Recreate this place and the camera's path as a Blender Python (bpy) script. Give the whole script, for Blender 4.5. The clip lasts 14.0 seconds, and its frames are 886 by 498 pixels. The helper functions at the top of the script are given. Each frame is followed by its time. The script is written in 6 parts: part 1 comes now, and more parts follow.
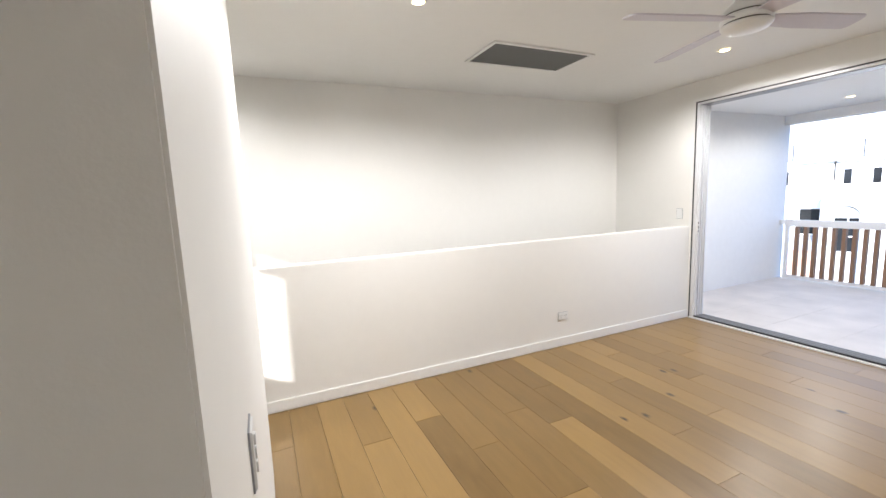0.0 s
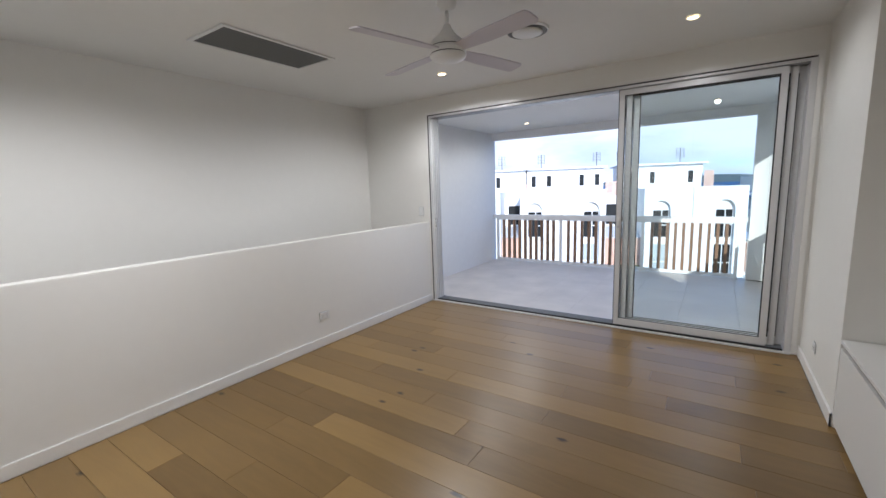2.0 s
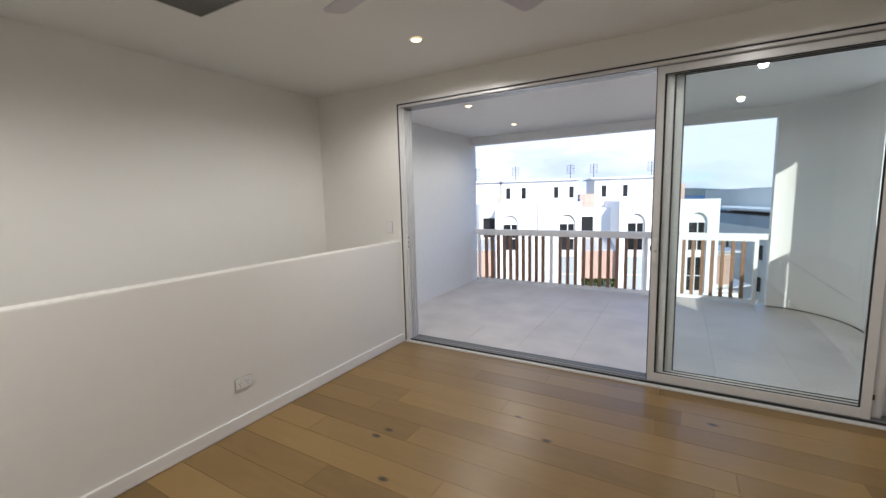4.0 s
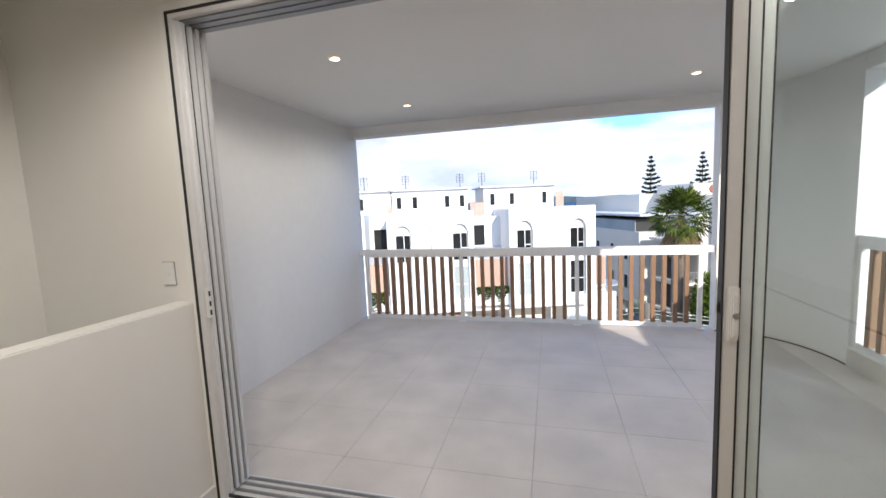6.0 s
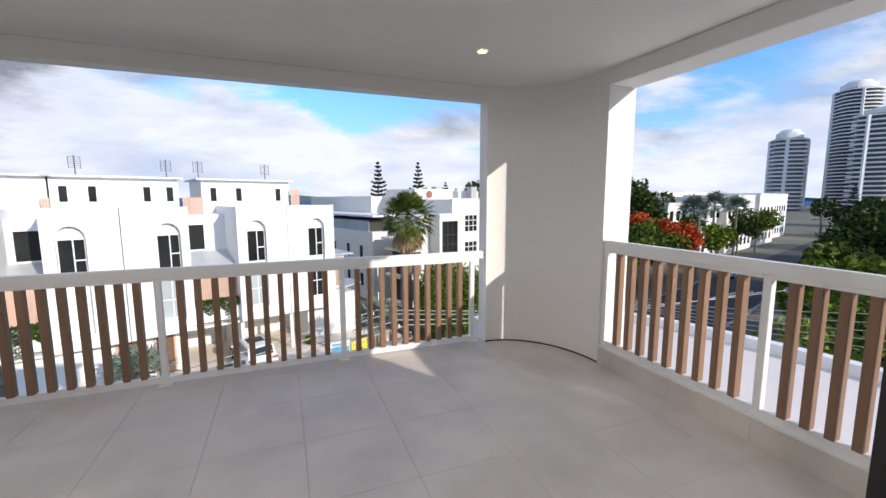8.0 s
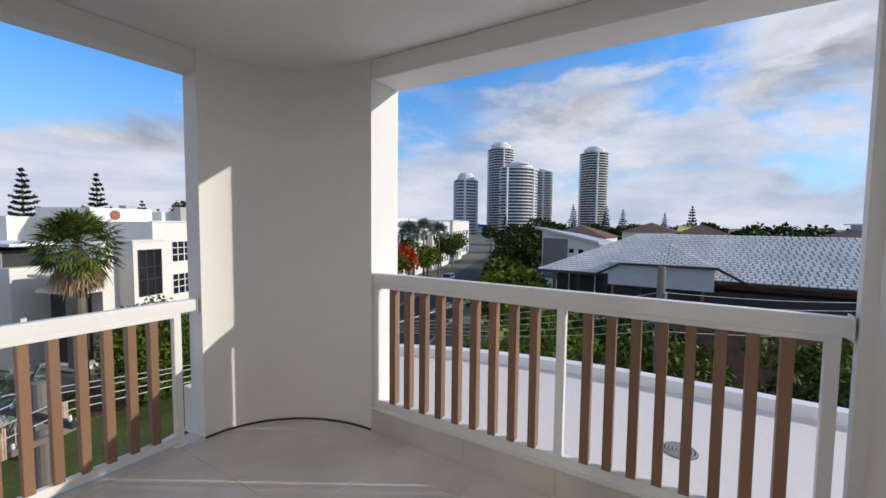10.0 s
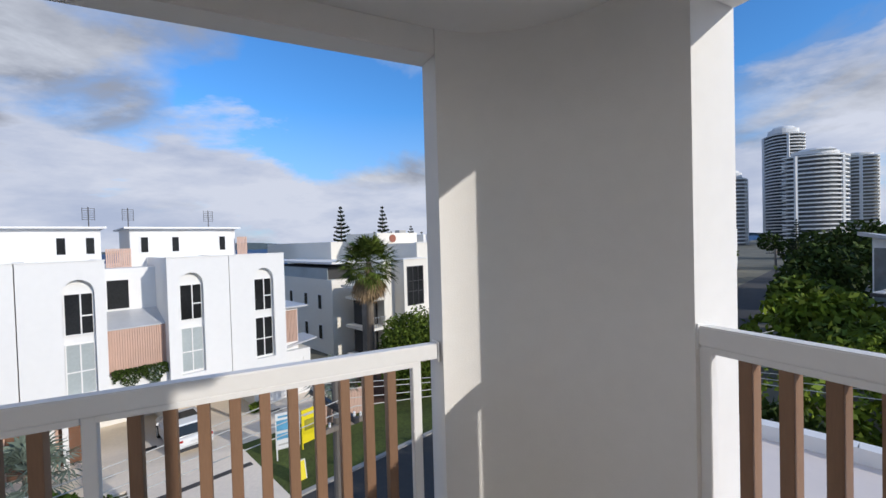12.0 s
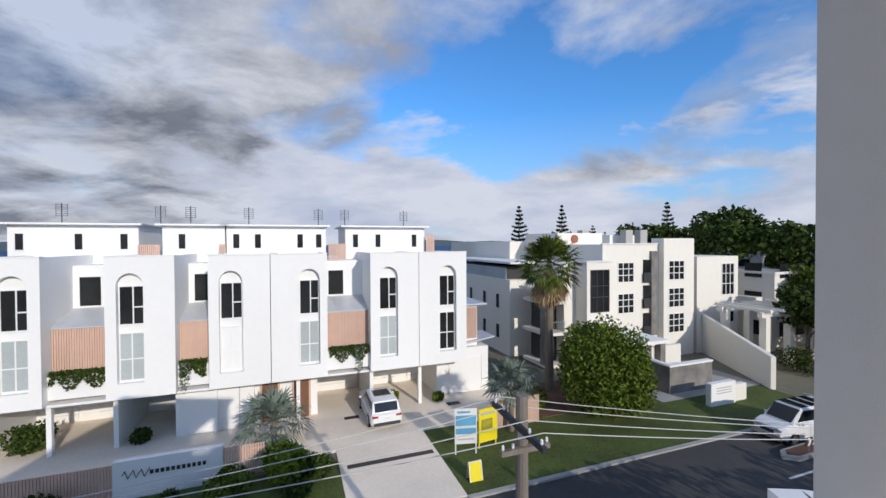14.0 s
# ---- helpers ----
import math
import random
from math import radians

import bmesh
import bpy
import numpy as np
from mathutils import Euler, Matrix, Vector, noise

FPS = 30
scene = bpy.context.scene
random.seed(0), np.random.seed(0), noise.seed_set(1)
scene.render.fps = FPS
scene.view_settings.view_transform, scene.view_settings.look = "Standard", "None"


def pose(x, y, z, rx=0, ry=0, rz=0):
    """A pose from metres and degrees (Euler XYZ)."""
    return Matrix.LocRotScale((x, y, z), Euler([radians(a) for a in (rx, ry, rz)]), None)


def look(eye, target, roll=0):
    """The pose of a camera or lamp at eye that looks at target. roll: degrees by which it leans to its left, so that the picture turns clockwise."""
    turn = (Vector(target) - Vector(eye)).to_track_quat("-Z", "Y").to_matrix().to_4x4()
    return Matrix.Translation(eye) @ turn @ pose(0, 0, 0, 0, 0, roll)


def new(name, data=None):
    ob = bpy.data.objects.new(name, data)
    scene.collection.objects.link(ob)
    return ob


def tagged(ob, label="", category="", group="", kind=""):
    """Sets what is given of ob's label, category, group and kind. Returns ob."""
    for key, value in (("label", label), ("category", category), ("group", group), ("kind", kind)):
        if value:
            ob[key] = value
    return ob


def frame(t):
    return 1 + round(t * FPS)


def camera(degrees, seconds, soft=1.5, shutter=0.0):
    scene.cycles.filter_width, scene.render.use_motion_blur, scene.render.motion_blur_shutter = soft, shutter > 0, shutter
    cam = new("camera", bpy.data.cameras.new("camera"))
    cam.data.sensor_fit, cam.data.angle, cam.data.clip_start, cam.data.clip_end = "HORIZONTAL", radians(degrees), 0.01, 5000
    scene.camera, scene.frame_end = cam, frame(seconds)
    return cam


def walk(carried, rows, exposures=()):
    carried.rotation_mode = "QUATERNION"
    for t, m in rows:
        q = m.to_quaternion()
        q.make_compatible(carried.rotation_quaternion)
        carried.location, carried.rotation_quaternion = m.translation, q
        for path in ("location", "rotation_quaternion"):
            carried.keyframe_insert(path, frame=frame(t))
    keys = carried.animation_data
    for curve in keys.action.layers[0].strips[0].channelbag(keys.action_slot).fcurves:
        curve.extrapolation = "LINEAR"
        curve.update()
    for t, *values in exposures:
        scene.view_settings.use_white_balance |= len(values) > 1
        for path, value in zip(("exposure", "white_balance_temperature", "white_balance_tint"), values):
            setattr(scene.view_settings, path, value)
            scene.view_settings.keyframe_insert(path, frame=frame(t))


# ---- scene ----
cam = camera(94.9, 14.0)
EXPOSURES = [(0, 1.6, 6000, 10), (0.5, 1.4, 6000, 10), (1, 1.05, 6100, 10), (1.5, 0.75, 6250, 10), (2, 0.72, 5750, 10), (2.5, 0.74, 6050, 10), (4, 0.62, 6200, 10), (6.5, 0.6, 6600, 10), (7.5, 0.42, 6700, 10), (9, 0.02, 6800, 10), (11.5, -0.2, 6500, 10), (12.5, -0.28, 6450, 10), (14, -0.25, 6600, 10)]
PATH = [
    (0, (3.09, -4.504, 1.524), (1.279, -3.697, 1.266), -2.3),
    (0.5, (3.102, -4.495, 1.527), (1.565, -3.25, 1.23), -2.5),
    (1, (3.138, -4.462, 1.512), (1.88, -2.938, 1.206), -2.2),
    (1.5, (3.165, -4.437, 1.511), (2.087, -2.779, 1.208), -1.7),
    (2, (3.177, -4.417, 1.518), (2.069, -2.779, 1.219), -1.9),
    (2.5, (3.112, -4.318, 1.51), (1.762, -2.874, 1.205), -2.6),
    (3, (2.994, -4.144, 1.492), (1.511, -2.842, 1.171), -2.7),
    (3.5, (2.728, -3.86, 1.501), (1.452, -2.351, 1.19), -2.1),
    (4, (2.496, -3.429, 1.499), (1.498, -1.713, 1.252), -1.5),
    (4.2, (2.408, -3.258, 1.522), (1.509, -1.485, 1.298), -1.4),
    (6.3, (1.655, -1.368, 1.495), (1.226, 0.573, 1.27), -2.6),
    (6.5, (1.612, -1.211, 1.509), (1.261, 0.745, 1.278), -2.6),
    (7, (1.545, -0.822, 1.49), (1.46, 1.162, 1.25), -2.3),
    (7.5, (1.522, -0.493, 1.49), (1.833, 1.467, 1.241), -1.4),
    (8, (1.54, -0.173, 1.466), (2.264, 1.675, 1.218), -0.1),
    (8.5, (1.629, 0.059, 1.482), (2.733, 1.709, 1.242), 0.8),
    (9, (1.779, 0.259, 1.468), (3.192, 1.658, 1.26), 1.4),
    (9.2, (1.81, 0.382, 1.449), (3.335, 1.661, 1.253), 1.5),
    (10.2, (2.16, 0.9, 1.44), (3.86, 1.95, 1.32), 0.5),
    (11.3, (2.553, 1.393, 1.423), (3.95, 2.823, 1.373), -0.9),
    (11.5, (2.593, 1.504, 1.428), (3.845, 3.063, 1.38), -1.2),
    (12, (2.647, 1.791, 1.461), (3.524, 3.588, 1.422), -1.6),
    (12.5, (2.629, 2.111, 1.493), (3.16, 4.039, 1.461), -1.7),
    (13, (2.657, 2.413, 1.517), (2.924, 4.395, 1.486), -1.4),
    (13.5, (2.685, 2.729, 1.527), (2.793, 4.726, 1.496), -1.5),
    (14, (2.592, 2.954, 1.554), (2.649, 4.953, 1.525), -0.3),
]
walk(cam, [(t, look(eye, target, roll)) for t, eye, target, roll in PATH], EXPOSURES)

# ---- world and sun ----
SUN_EL, SUN_AZ = 21.0, 59.0  # the sun stands towards +x, -y
SUN_DIR = Vector((math.cos(radians(SUN_AZ)) * math.cos(radians(SUN_EL)), -math.sin(radians(SUN_AZ)) * math.cos(radians(SUN_EL)), math.sin(radians(SUN_EL))))
sun = new("sun", bpy.data.lights.new("sun", "SUN"))
sun.data.energy, sun.data.angle, sun.data.color = 3.5, radians(0.6), (1.0, 0.925, 0.83)
sun.matrix_world = look(SUN_DIR * 60, (0, 0, 0))


def build_world():
    w = bpy.data.worlds.new("sky")
    scene.world = w
    w.use_nodes = True
    nt = w.node_tree
    nt.nodes.clear()
    N, L = nt.nodes.new, nt.links.new
    out, bg = N("ShaderNodeOutputWorld"), N("ShaderNodeBackground")
    sky = N("ShaderNodeTexSky")
    sky.sky_type, sky.sun_disc = "NISHITA", False
    sky.sun_elevation = radians(SUN_EL)
    sky.sun_rotation = math.atan2(SUN_DIR.x, SUN_DIR.y)
    sky.air_density, sky.dust_density, sky.ozone_density = 1.0, 0.4, 2.0
    co = N("ShaderNodeTexCoord")
    sep = N("ShaderNodeSeparateXYZ")
    L(co.outputs["Generated"], sep.inputs[0])
    # cloud layer seen in perspective: direction divided by its height
    up = N("ShaderNodeMath"); up.operation = "MAXIMUM"; up.inputs[1].default_value = 0.0
    L(sep.outputs["Z"], up.inputs[0])
    lift = N("ShaderNodeMath"); lift.inputs[1].default_value = 0.22
    L(up.outputs[0], lift.inputs[0])
    flat = N("ShaderNodeVectorMath"); flat.operation = "DIVIDE"
    three = N("ShaderNodeCombineXYZ")
    for i in range(3):
        L(lift.outputs[0], three.inputs[i])
    L(co.outputs["Generated"], flat.inputs[0]); L(three.outputs[0], flat.inputs[1])

    def fog(scale, detail, rough, shift, warp=0.4):
        mp = N("ShaderNodeMapping"); mp.inputs["Location"].default_value = shift
        mp.inputs["Scale"].default_value = (1, 1.0, 0.0)
        L(flat.outputs[0], mp.inputs[0])
        n = N("ShaderNodeTexNoise"); n.inputs["Scale"].default_value = scale; n.inputs["Detail"].default_value = detail
        n.inputs["Roughness"].default_value = rough; n.inputs["Distortion"].default_value = warp
        L(mp.outputs[0], n.inputs["Vector"])
        return n.outputs["Fac"]

    def ramp(fac, stops):
        r = N("ShaderNodeValToRGB")
        e = r.color_ramp.elements
        while len(e) < len(stops):
            e.new(0.5)
        for el, (p, c) in zip(e, stops):
            el.position, el.color = p, (*c, 1)
        L(fac, r.inputs[0])
        return r.outputs[0]

    def mix(fac, a, b):
        m = N("ShaderNodeMix"); m.data_type = "RGBA"
        L(fac, m.inputs[0]); L(a, m.inputs[6]); L(b, m.inputs[7])
        return m.outputs[2]

    cover = ramp(fog(0.75, 9, 0.55, (5.2, 1.3, 0)), [(0.47, (0, 0, 0)), (0.60, (1, 1, 1))])
    shade = ramp(fog(1.1, 8, 0.6, (2.2, 7.1, 0)), [(0.40, (3.8, 4.2, 5.2)), (0.60, (8.0, 8.4, 9.4))])
    haze = ramp(sep.outputs["Z"], [(0.0, (0.75, 0.75, 0.75)), (0.30, (0, 0, 0))])
    veil = N("ShaderNodeRGB"); veil.outputs[0].default_value = (4.8, 5.7, 8.0, 1)
    tint = N("ShaderNodeVectorMath"); tint.operation = "MULTIPLY"; tint.inputs[1].default_value = (0.80, 1.65, 2.5)
    L(sky.outputs[0], tint.inputs[0])
    base = mix(haze, tint.outputs[0], veil.outputs[0])
    far = mix(cover, base, shade)
    # cumulus heaps standing over the horizon
    mp = N("ShaderNodeMapping"); mp.inputs["Location"].default_value = (1.7, 0.4, 0.2); mp.inputs["Scale"].default_value = (1, 1, 2.6)
    L(co.outputs["Generated"], mp.inputs[0])
    heap = N("ShaderNodeTexNoise"); heap.inputs["Scale"].default_value = 2.6; heap.inputs["Detail"].default_value = 10; heap.inputs["Roughness"].default_value = 0.58; heap.inputs["Distortion"].default_value = 0.25
    L(mp.outputs[0], heap.inputs["Vector"])
    low = N("ShaderNodeMapRange"); low.inputs[1].default_value, low.inputs[2].default_value = 0.02, 0.42
    low.inputs[3].default_value, low.inputs[4].default_value = 0.14, -0.12
    L(sep.outputs["Z"], low.inputs[0])
    heap2 = N("ShaderNodeMath"); L(heap.outputs["Fac"], heap2.inputs[0]); L(low.outputs[0], heap2.inputs[1])
    puff = ramp(heap2.outputs[0], [(0.50, (0, 0, 0)), (0.60, (1, 1, 1))])
    mp2 = N("ShaderNodeMapping"); mp2.inputs["Location"].default_value = (1.74, 0.38, 0.34); mp2.inputs["Scale"].default_value = (1, 1, 3.2)
    L(co.outputs["Generated"], mp2.inputs[0])
    heap3 = N("ShaderNodeTexNoise"); heap3.inputs["Scale"].default_value = 3.6; heap3.inputs["Detail"].default_value = 9; heap3.inputs["Roughness"].default_value = 0.6
    L(mp2.outputs[0], heap3.inputs["Vector"])
    tone = ramp(heap3.outputs["Fac"], [(0.34, (5.2, 6.0, 8.0)), (0.58, (7.8, 8.3, 9.7))])
    # one dark rain cloud standing over the houses
    dot = N("ShaderNodeVectorMath"); dot.operation = "DOT_PRODUCT"; dot.inputs[1].default_value = Vector((-0.64, 0.66, 0.36)).normalized()
    L(co.outputs["Generated"], dot.inputs[0])
    edge = N("ShaderNodeMath"); edge.operation = "MULTIPLY_ADD"; edge.inputs[1].default_value = 0.34
    L(heap3.outputs["Fac"], edge.inputs[0]); L(dot.outputs["Value"], edge.inputs[2])
    mass = N("ShaderNodeMapRange"); mass.inputs[1].default_value, mass.inputs[2].default_value = 1.07, 1.13
    mass.inputs[4].default_value = 0.85
    L(edge.outputs[0], mass.inputs[0])
    rain = ramp(fog(1.6, 9, 0.6, (0.7, 3.1, 0)), [(0.38, (1.5, 1.7, 2.3)), (0.60, (7.2, 7.7, 8.8))])
    L(mix(mass.outputs[0], mix(puff, far, tone), rain), bg.inputs["Color"])
    bg.inputs["Strength"].default_value = 0.098
    L(bg.outputs[0], out.inputs[0])


build_world()
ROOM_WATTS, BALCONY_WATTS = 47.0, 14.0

# ---- materials ----
def material(name, color, rough=0.6, metal=0.0, spread=0.06, scale=6.0, bump=0.0, bump_scale=60.0, random_value=0.0, stretch=(1, 1, 1), coat=0.0, fine=0.0, spec=0.5, world=False):
    """A painted, mineral or plant surface: two scales of variation and a fine relief."""
    m = bpy.data.materials.new(name)
    m.use_nodes = True
    nt = m.node_tree
    N, L = nt.nodes.new, nt.links.new
    bs = nt.nodes["Principled BSDF"]
    bs.inputs["Roughness"].default_value, bs.inputs["Metallic"].default_value = rough, metal
    bs.inputs["Coat Weight"].default_value = coat
    bs.inputs["Specular IOR Level"].default_value = spec
    co = N("ShaderNodeTexCoord")
    mp = N("ShaderNodeMapping"); mp.inputs["Scale"].default_value = stretch
    L(N("ShaderNodeNewGeometry").outputs["Position"] if world else co.outputs["Object"], mp.inputs[0])
    n1 = N("ShaderNodeTexNoise"); n1.inputs["Scale"].default_value = scale * 0.25; n1.inputs["Detail"].default_value = 5
    n2 = N("ShaderNodeTexNoise"); n2.inputs["Scale"].default_value = scale * 6; n2.inputs["Detail"].default_value = 4
    L(mp.outputs[0], n1.inputs["Vector"]); L(mp.outputs[0], n2.inputs["Vector"])
    s = N("ShaderNodeMath"); s.operation = "MULTIPLY_ADD"; s.inputs[1].default_value = 0.5 + fine; s.inputs[2].default_value = -0.25 - fine / 2
    L(n2.outputs["Fac"], s.inputs[0])
    a = N("ShaderNodeMath"); L(n1.outputs["Fac"], a.inputs[0]); L(s.outputs[0], a.inputs[1])
    val = a.outputs[0]
    if random_value:
        oi = N("ShaderNodeObjectInfo")
        k = N("ShaderNodeMath"); k.operation = "MULTIPLY_ADD"; k.inputs[1].default_value = random_value; k.inputs[2].default_value = -random_value / 2
        L(oi.outputs["Random"], k.inputs[0])
        b = N("ShaderNodeMath"); L(val, b.inputs[0]); L(k.outputs[0], b.inputs[1])
        val = b.outputs[0]
    mr = N("ShaderNodeMapRange"); mr.inputs[1].default_value, mr.inputs[2].default_value = 0.2, 0.8
    mr.inputs[3].default_value, mr.inputs[4].default_value = 1 - spread, 1 + spread
    L(val, mr.inputs[0])
    mul = N("ShaderNodeVectorMath"); mul.operation = "MULTIPLY"; mul.inputs[0].default_value = color
    L(mr.outputs[0], mul.inputs[1])
    L(mul.outputs[0], bs.inputs["Base Color"])
    rr = N("ShaderNodeMapRange"); rr.inputs[3].default_value, rr.inputs[4].default_value = max(0, rough - 0.08), min(1, rough + 0.08)
    L(n1.outputs["Fac"], rr.inputs[0]); L(rr.outputs[0], bs.inputs["Roughness"])
    if bump:
        n3 = N("ShaderNodeTexNoise"); n3.inputs["Scale"].default_value = bump_scale; n3.inputs["Detail"].default_value = 3
        L(mp.outputs[0], n3.inputs["Vector"])
        bp = N("ShaderNodeBump"); bp.inputs["Strength"].default_value = bump; bp.inputs["Distance"].default_value = 0.01
        L(n3.outputs["Fac"], bp.inputs["Height"]); L(bp.outputs[0], bs.inputs["Normal"])
    return m


def emitter(name, color, strength):
    m = bpy.data.materials.new(name)
    m.use_nodes = True
    bs = m.node_tree.nodes["Principled BSDF"]
    bs.inputs["Base Color"].default_value = (0.9, 0.88, 0.8, 1)
    bs.inputs["Emission Color"].default_value = (*color, 1)
    bs.inputs["Emission Strength"].default_value = strength
    return m


def glass_material(name, tint=(1, 1, 1), rough=0.0):
    m = bpy.data.materials.new(name)
    m.use_nodes = True
    bs = m.node_tree.nodes["Principled BSDF"]
    bs.inputs["Base Color"].default_value = (*tint, 1)
    bs.inputs["Transmission Weight"].default_value = 1.0
    bs.inputs["Roughness"].default_value = rough
    bs.inputs["IOR"].default_value = 1.45
    return m


def oak_material():
    """Pale engineered oak: board to board variation, long grain, dark knots."""
    m = bpy.data.materials.new("oak_board")
    m.use_nodes = True
    nt = m.node_tree
    N, L = nt.nodes.new, nt.links.new
    bs = nt.nodes["Principled BSDF"]
    co, oi = N("ShaderNodeTexCoord"), N("ShaderNodeObjectInfo")
    off = N("ShaderNodeVectorMath"); off.operation = "SCALE"; off.inputs[0].default_value = (37, 53, 11)
    L(oi.outputs["Random"], off.inputs[3])
    sh = N("ShaderNodeVectorMath"); L(co.outputs["Object"], sh.inputs[0]); L(off.outputs[0], sh.inputs[1])
    mp = N("ShaderNodeMapping"); mp.inputs["Scale"].default_value = (0.5, 3.2, 1)
    L(sh.outputs[0], mp.inputs[0])
    grain = N("ShaderNodeTexNoise"); grain.inputs["Scale"].default_value = 4.0; grain.inputs["Detail"].default_value = 8; grain.inputs["Roughness"].default_value = 0.62; grain.inputs["Distortion"].default_value = 0.8
    L(mp.outputs[0], grain.inputs["Vector"])
    mp2 = N("ShaderNodeMapping"); mp2.inputs["Scale"].default_value = (3.0, 60.0, 1)
    L(sh.outputs[0], mp2.inputs[0])
    pore = N("ShaderNodeTexNoise"); pore.inputs["Scale"].default_value = 3.0; pore.inputs["Detail"].default_value = 4
    L(mp2.outputs[0], pore.inputs["Vector"])
    ramp = N("ShaderNodeValToRGB")
    e = ramp.color_ramp.elements
    e[0].position, e[0].color = 0.16, (0.115, 0.066, 0.019, 1)
    e[1].position, e[1].color = 0.80, (0.305, 0.19, 0.066, 1)
    tone = N("ShaderNodeMath"); tone.operation = "MULTIPLY_ADD"; tone.inputs[1].default_value = 0.36; tone.inputs[2].default_value = 0.18
    L(oi.outputs["Random"], tone.inputs[0])
    add = N("ShaderNodeMath"); add.operation = "MULTIPLY_ADD"; add.inputs[1].default_value = 0.3; L(grain.outputs["Fac"], add.inputs[0]); L(tone.outputs[0], add.inputs[2])
    add2 = N("ShaderNodeMath"); add2.operation = "MULTIPLY_ADD"; add2.inputs[1].default_value = 0.07
    sub = N("ShaderNodeMath"); sub.inputs[1].default_value = -0.5; L(pore.outputs["Fac"], sub.inputs[0])
    L(sub.outputs[0], add2.inputs[0]); L(add.outputs[0], add2.inputs[2])
    L(add2.outputs[0], ramp.inputs[0])
    # knots
    mp3 = N("ShaderNodeMapping"); mp3.inputs["Scale"].default_value = (1.0, 1.7, 0)
    L(sh.outputs[0], mp3.inputs[0])
    vo = N("ShaderNodeTexVoronoi"); vo.voronoi_dimensions = "2D"
    vo.inputs["Scale"].default_value = 0.85
    L(mp3.outputs[0], vo.inputs["Vector"])
    wob = N("ShaderNodeMath"); wob.operation = "MULTIPLY_ADD"; wob.inputs[1].default_value = 0.07
    L(sub.outputs[0], wob.inputs[0]); L(vo.outputs["Distance"], wob.inputs[2])
    kr = N("ShaderNodeMapRange"); kr.inputs[1].default_value, kr.inputs[2].default_value = 0.014, 0.032
    L(wob.outputs[0], kr.inputs[0])
    mix = N("ShaderNodeMix"); mix.data_type = "RGBA"
    mix.inputs[6].default_value = (0.035, 0.02, 0.012, 1)
    L(kr.outputs[0], mix.inputs[0]); L(ramp.outputs[0], mix.inputs[7])
    L(mix.outputs[2], bs.inputs["Base Color"])
    rr = N("ShaderNodeMapRange"); rr.inputs[3].default_value, rr.inputs[4].default_value = 0.25, 0.40
    L(grain.outputs["Fac"], rr.inputs[0]); L(rr.outputs[0], bs.inputs["Roughness"])
    bp = N("ShaderNodeBump"); bp.inputs["Strength"].default_value = 0.12; bp.inputs["Distance"].default_value = 0.004
    L(add2.outputs[0], bp.inputs["Height"]); L(bp.outputs[0], bs.inputs["Normal"])
    return m


WALL = material("white_wall_paint", (0.80, 0.785, 0.75), 0.55, spread=0.02, scale=2.0, bump=0.03, bump_scale=220)
CEIL = material("white_ceiling_paint", (0.80, 0.795, 0.775), 0.6, spread=0.02, scale=2.0, bump=0.02, bump_scale=260)
TRIM = material("white_gloss_paint", (0.82, 0.81, 0.79), 0.32, spread=0.02, scale=3.0)
RENDER = material("white_render", (0.80, 0.79, 0.77), 0.75, spread=0.04, scale=1.6, bump=0.12, bump_scale=150)
ALU = material("white_aluminium", (0.70, 0.70, 0.71), 0.32, 0.05, spread=0.04, scale=4)
ALU_GREY = material("grey_anodised_track", (0.30, 0.31, 0.33), 0.35, 0.6, spread=0.05, scale=8)
RUBBER = material("black_gasket", (0.02, 0.02, 0.022), 0.6, spread=0.1)
RAIL_WHITE = material("white_powder_coat", (0.82, 0.82, 0.82), 0.35, spread=0.03, scale=4)
SLAT = material("timber_look_slat", (0.25, 0.145, 0.088), 0.5, spread=0.16, scale=5, stretch=(4, 4, 0.5), bump=0.05, bump_scale=40, random_value=0.25)
OAK = oak_material()
TILE = material("grey_porcelain_tile", (0.61, 0.565, 0.525), 0.42, spread=0.17, scale=9.0, bump=0.03, bump_scale=90, random_value=0.03, fine=-0.36, world=True)
TILE_GROUT = material("tile_grout", (0.40, 0.37, 0.345), 0.9, spread=0.1)
GROUT = material("grey_grout", (0.27, 0.245, 0.225), 0.9, spread=0.1)
DARK_GAP = material("shadow_gap", (0.03, 0.03, 0.03), 0.8)
PLASTIC = material("white_plastic", (0.78, 0.78, 0.77), 0.3, spread=0.02)
CABINET = material("white_laminate", (0.74, 0.73, 0.71), 0.38, spread=0.02)
GRILLE = material("dark_grille_metal", (0.13, 0.13, 0.125), 0.5, 0.4, spread=0.08)
LAMP_GLOW = emitter("warm_lamp_diffuser", (1.0, 0.72, 0.38), 4.5)
GLASS = glass_material("clear_glass", (0.95, 0.985, 0.975))
BRONZE = material("dark_latch_metal", (0.08, 0.075, 0.07), 0.4, 0.8)
STEEL = material("stainless_steel", (0.55, 0.55, 0.56), 0.3, 0.9)


# ---- building helpers ----
def box(bm, x0, x1, y0, y1, z0, z1, m=None):
    vs = [bm.verts.new(Vector((x, y, z)) if m is None else m @ Vector((x, y, z))) for z in (z0, z1) for y in (y0, y1) for x in (x0, x1)]
    for f in ((0, 2, 3, 1), (4, 5, 7, 6), (0, 1, 5, 4), (2, 6, 7, 3), (0, 4, 6, 2), (1, 3, 7, 5)):
        bm.faces.new([vs[i] for i in f])


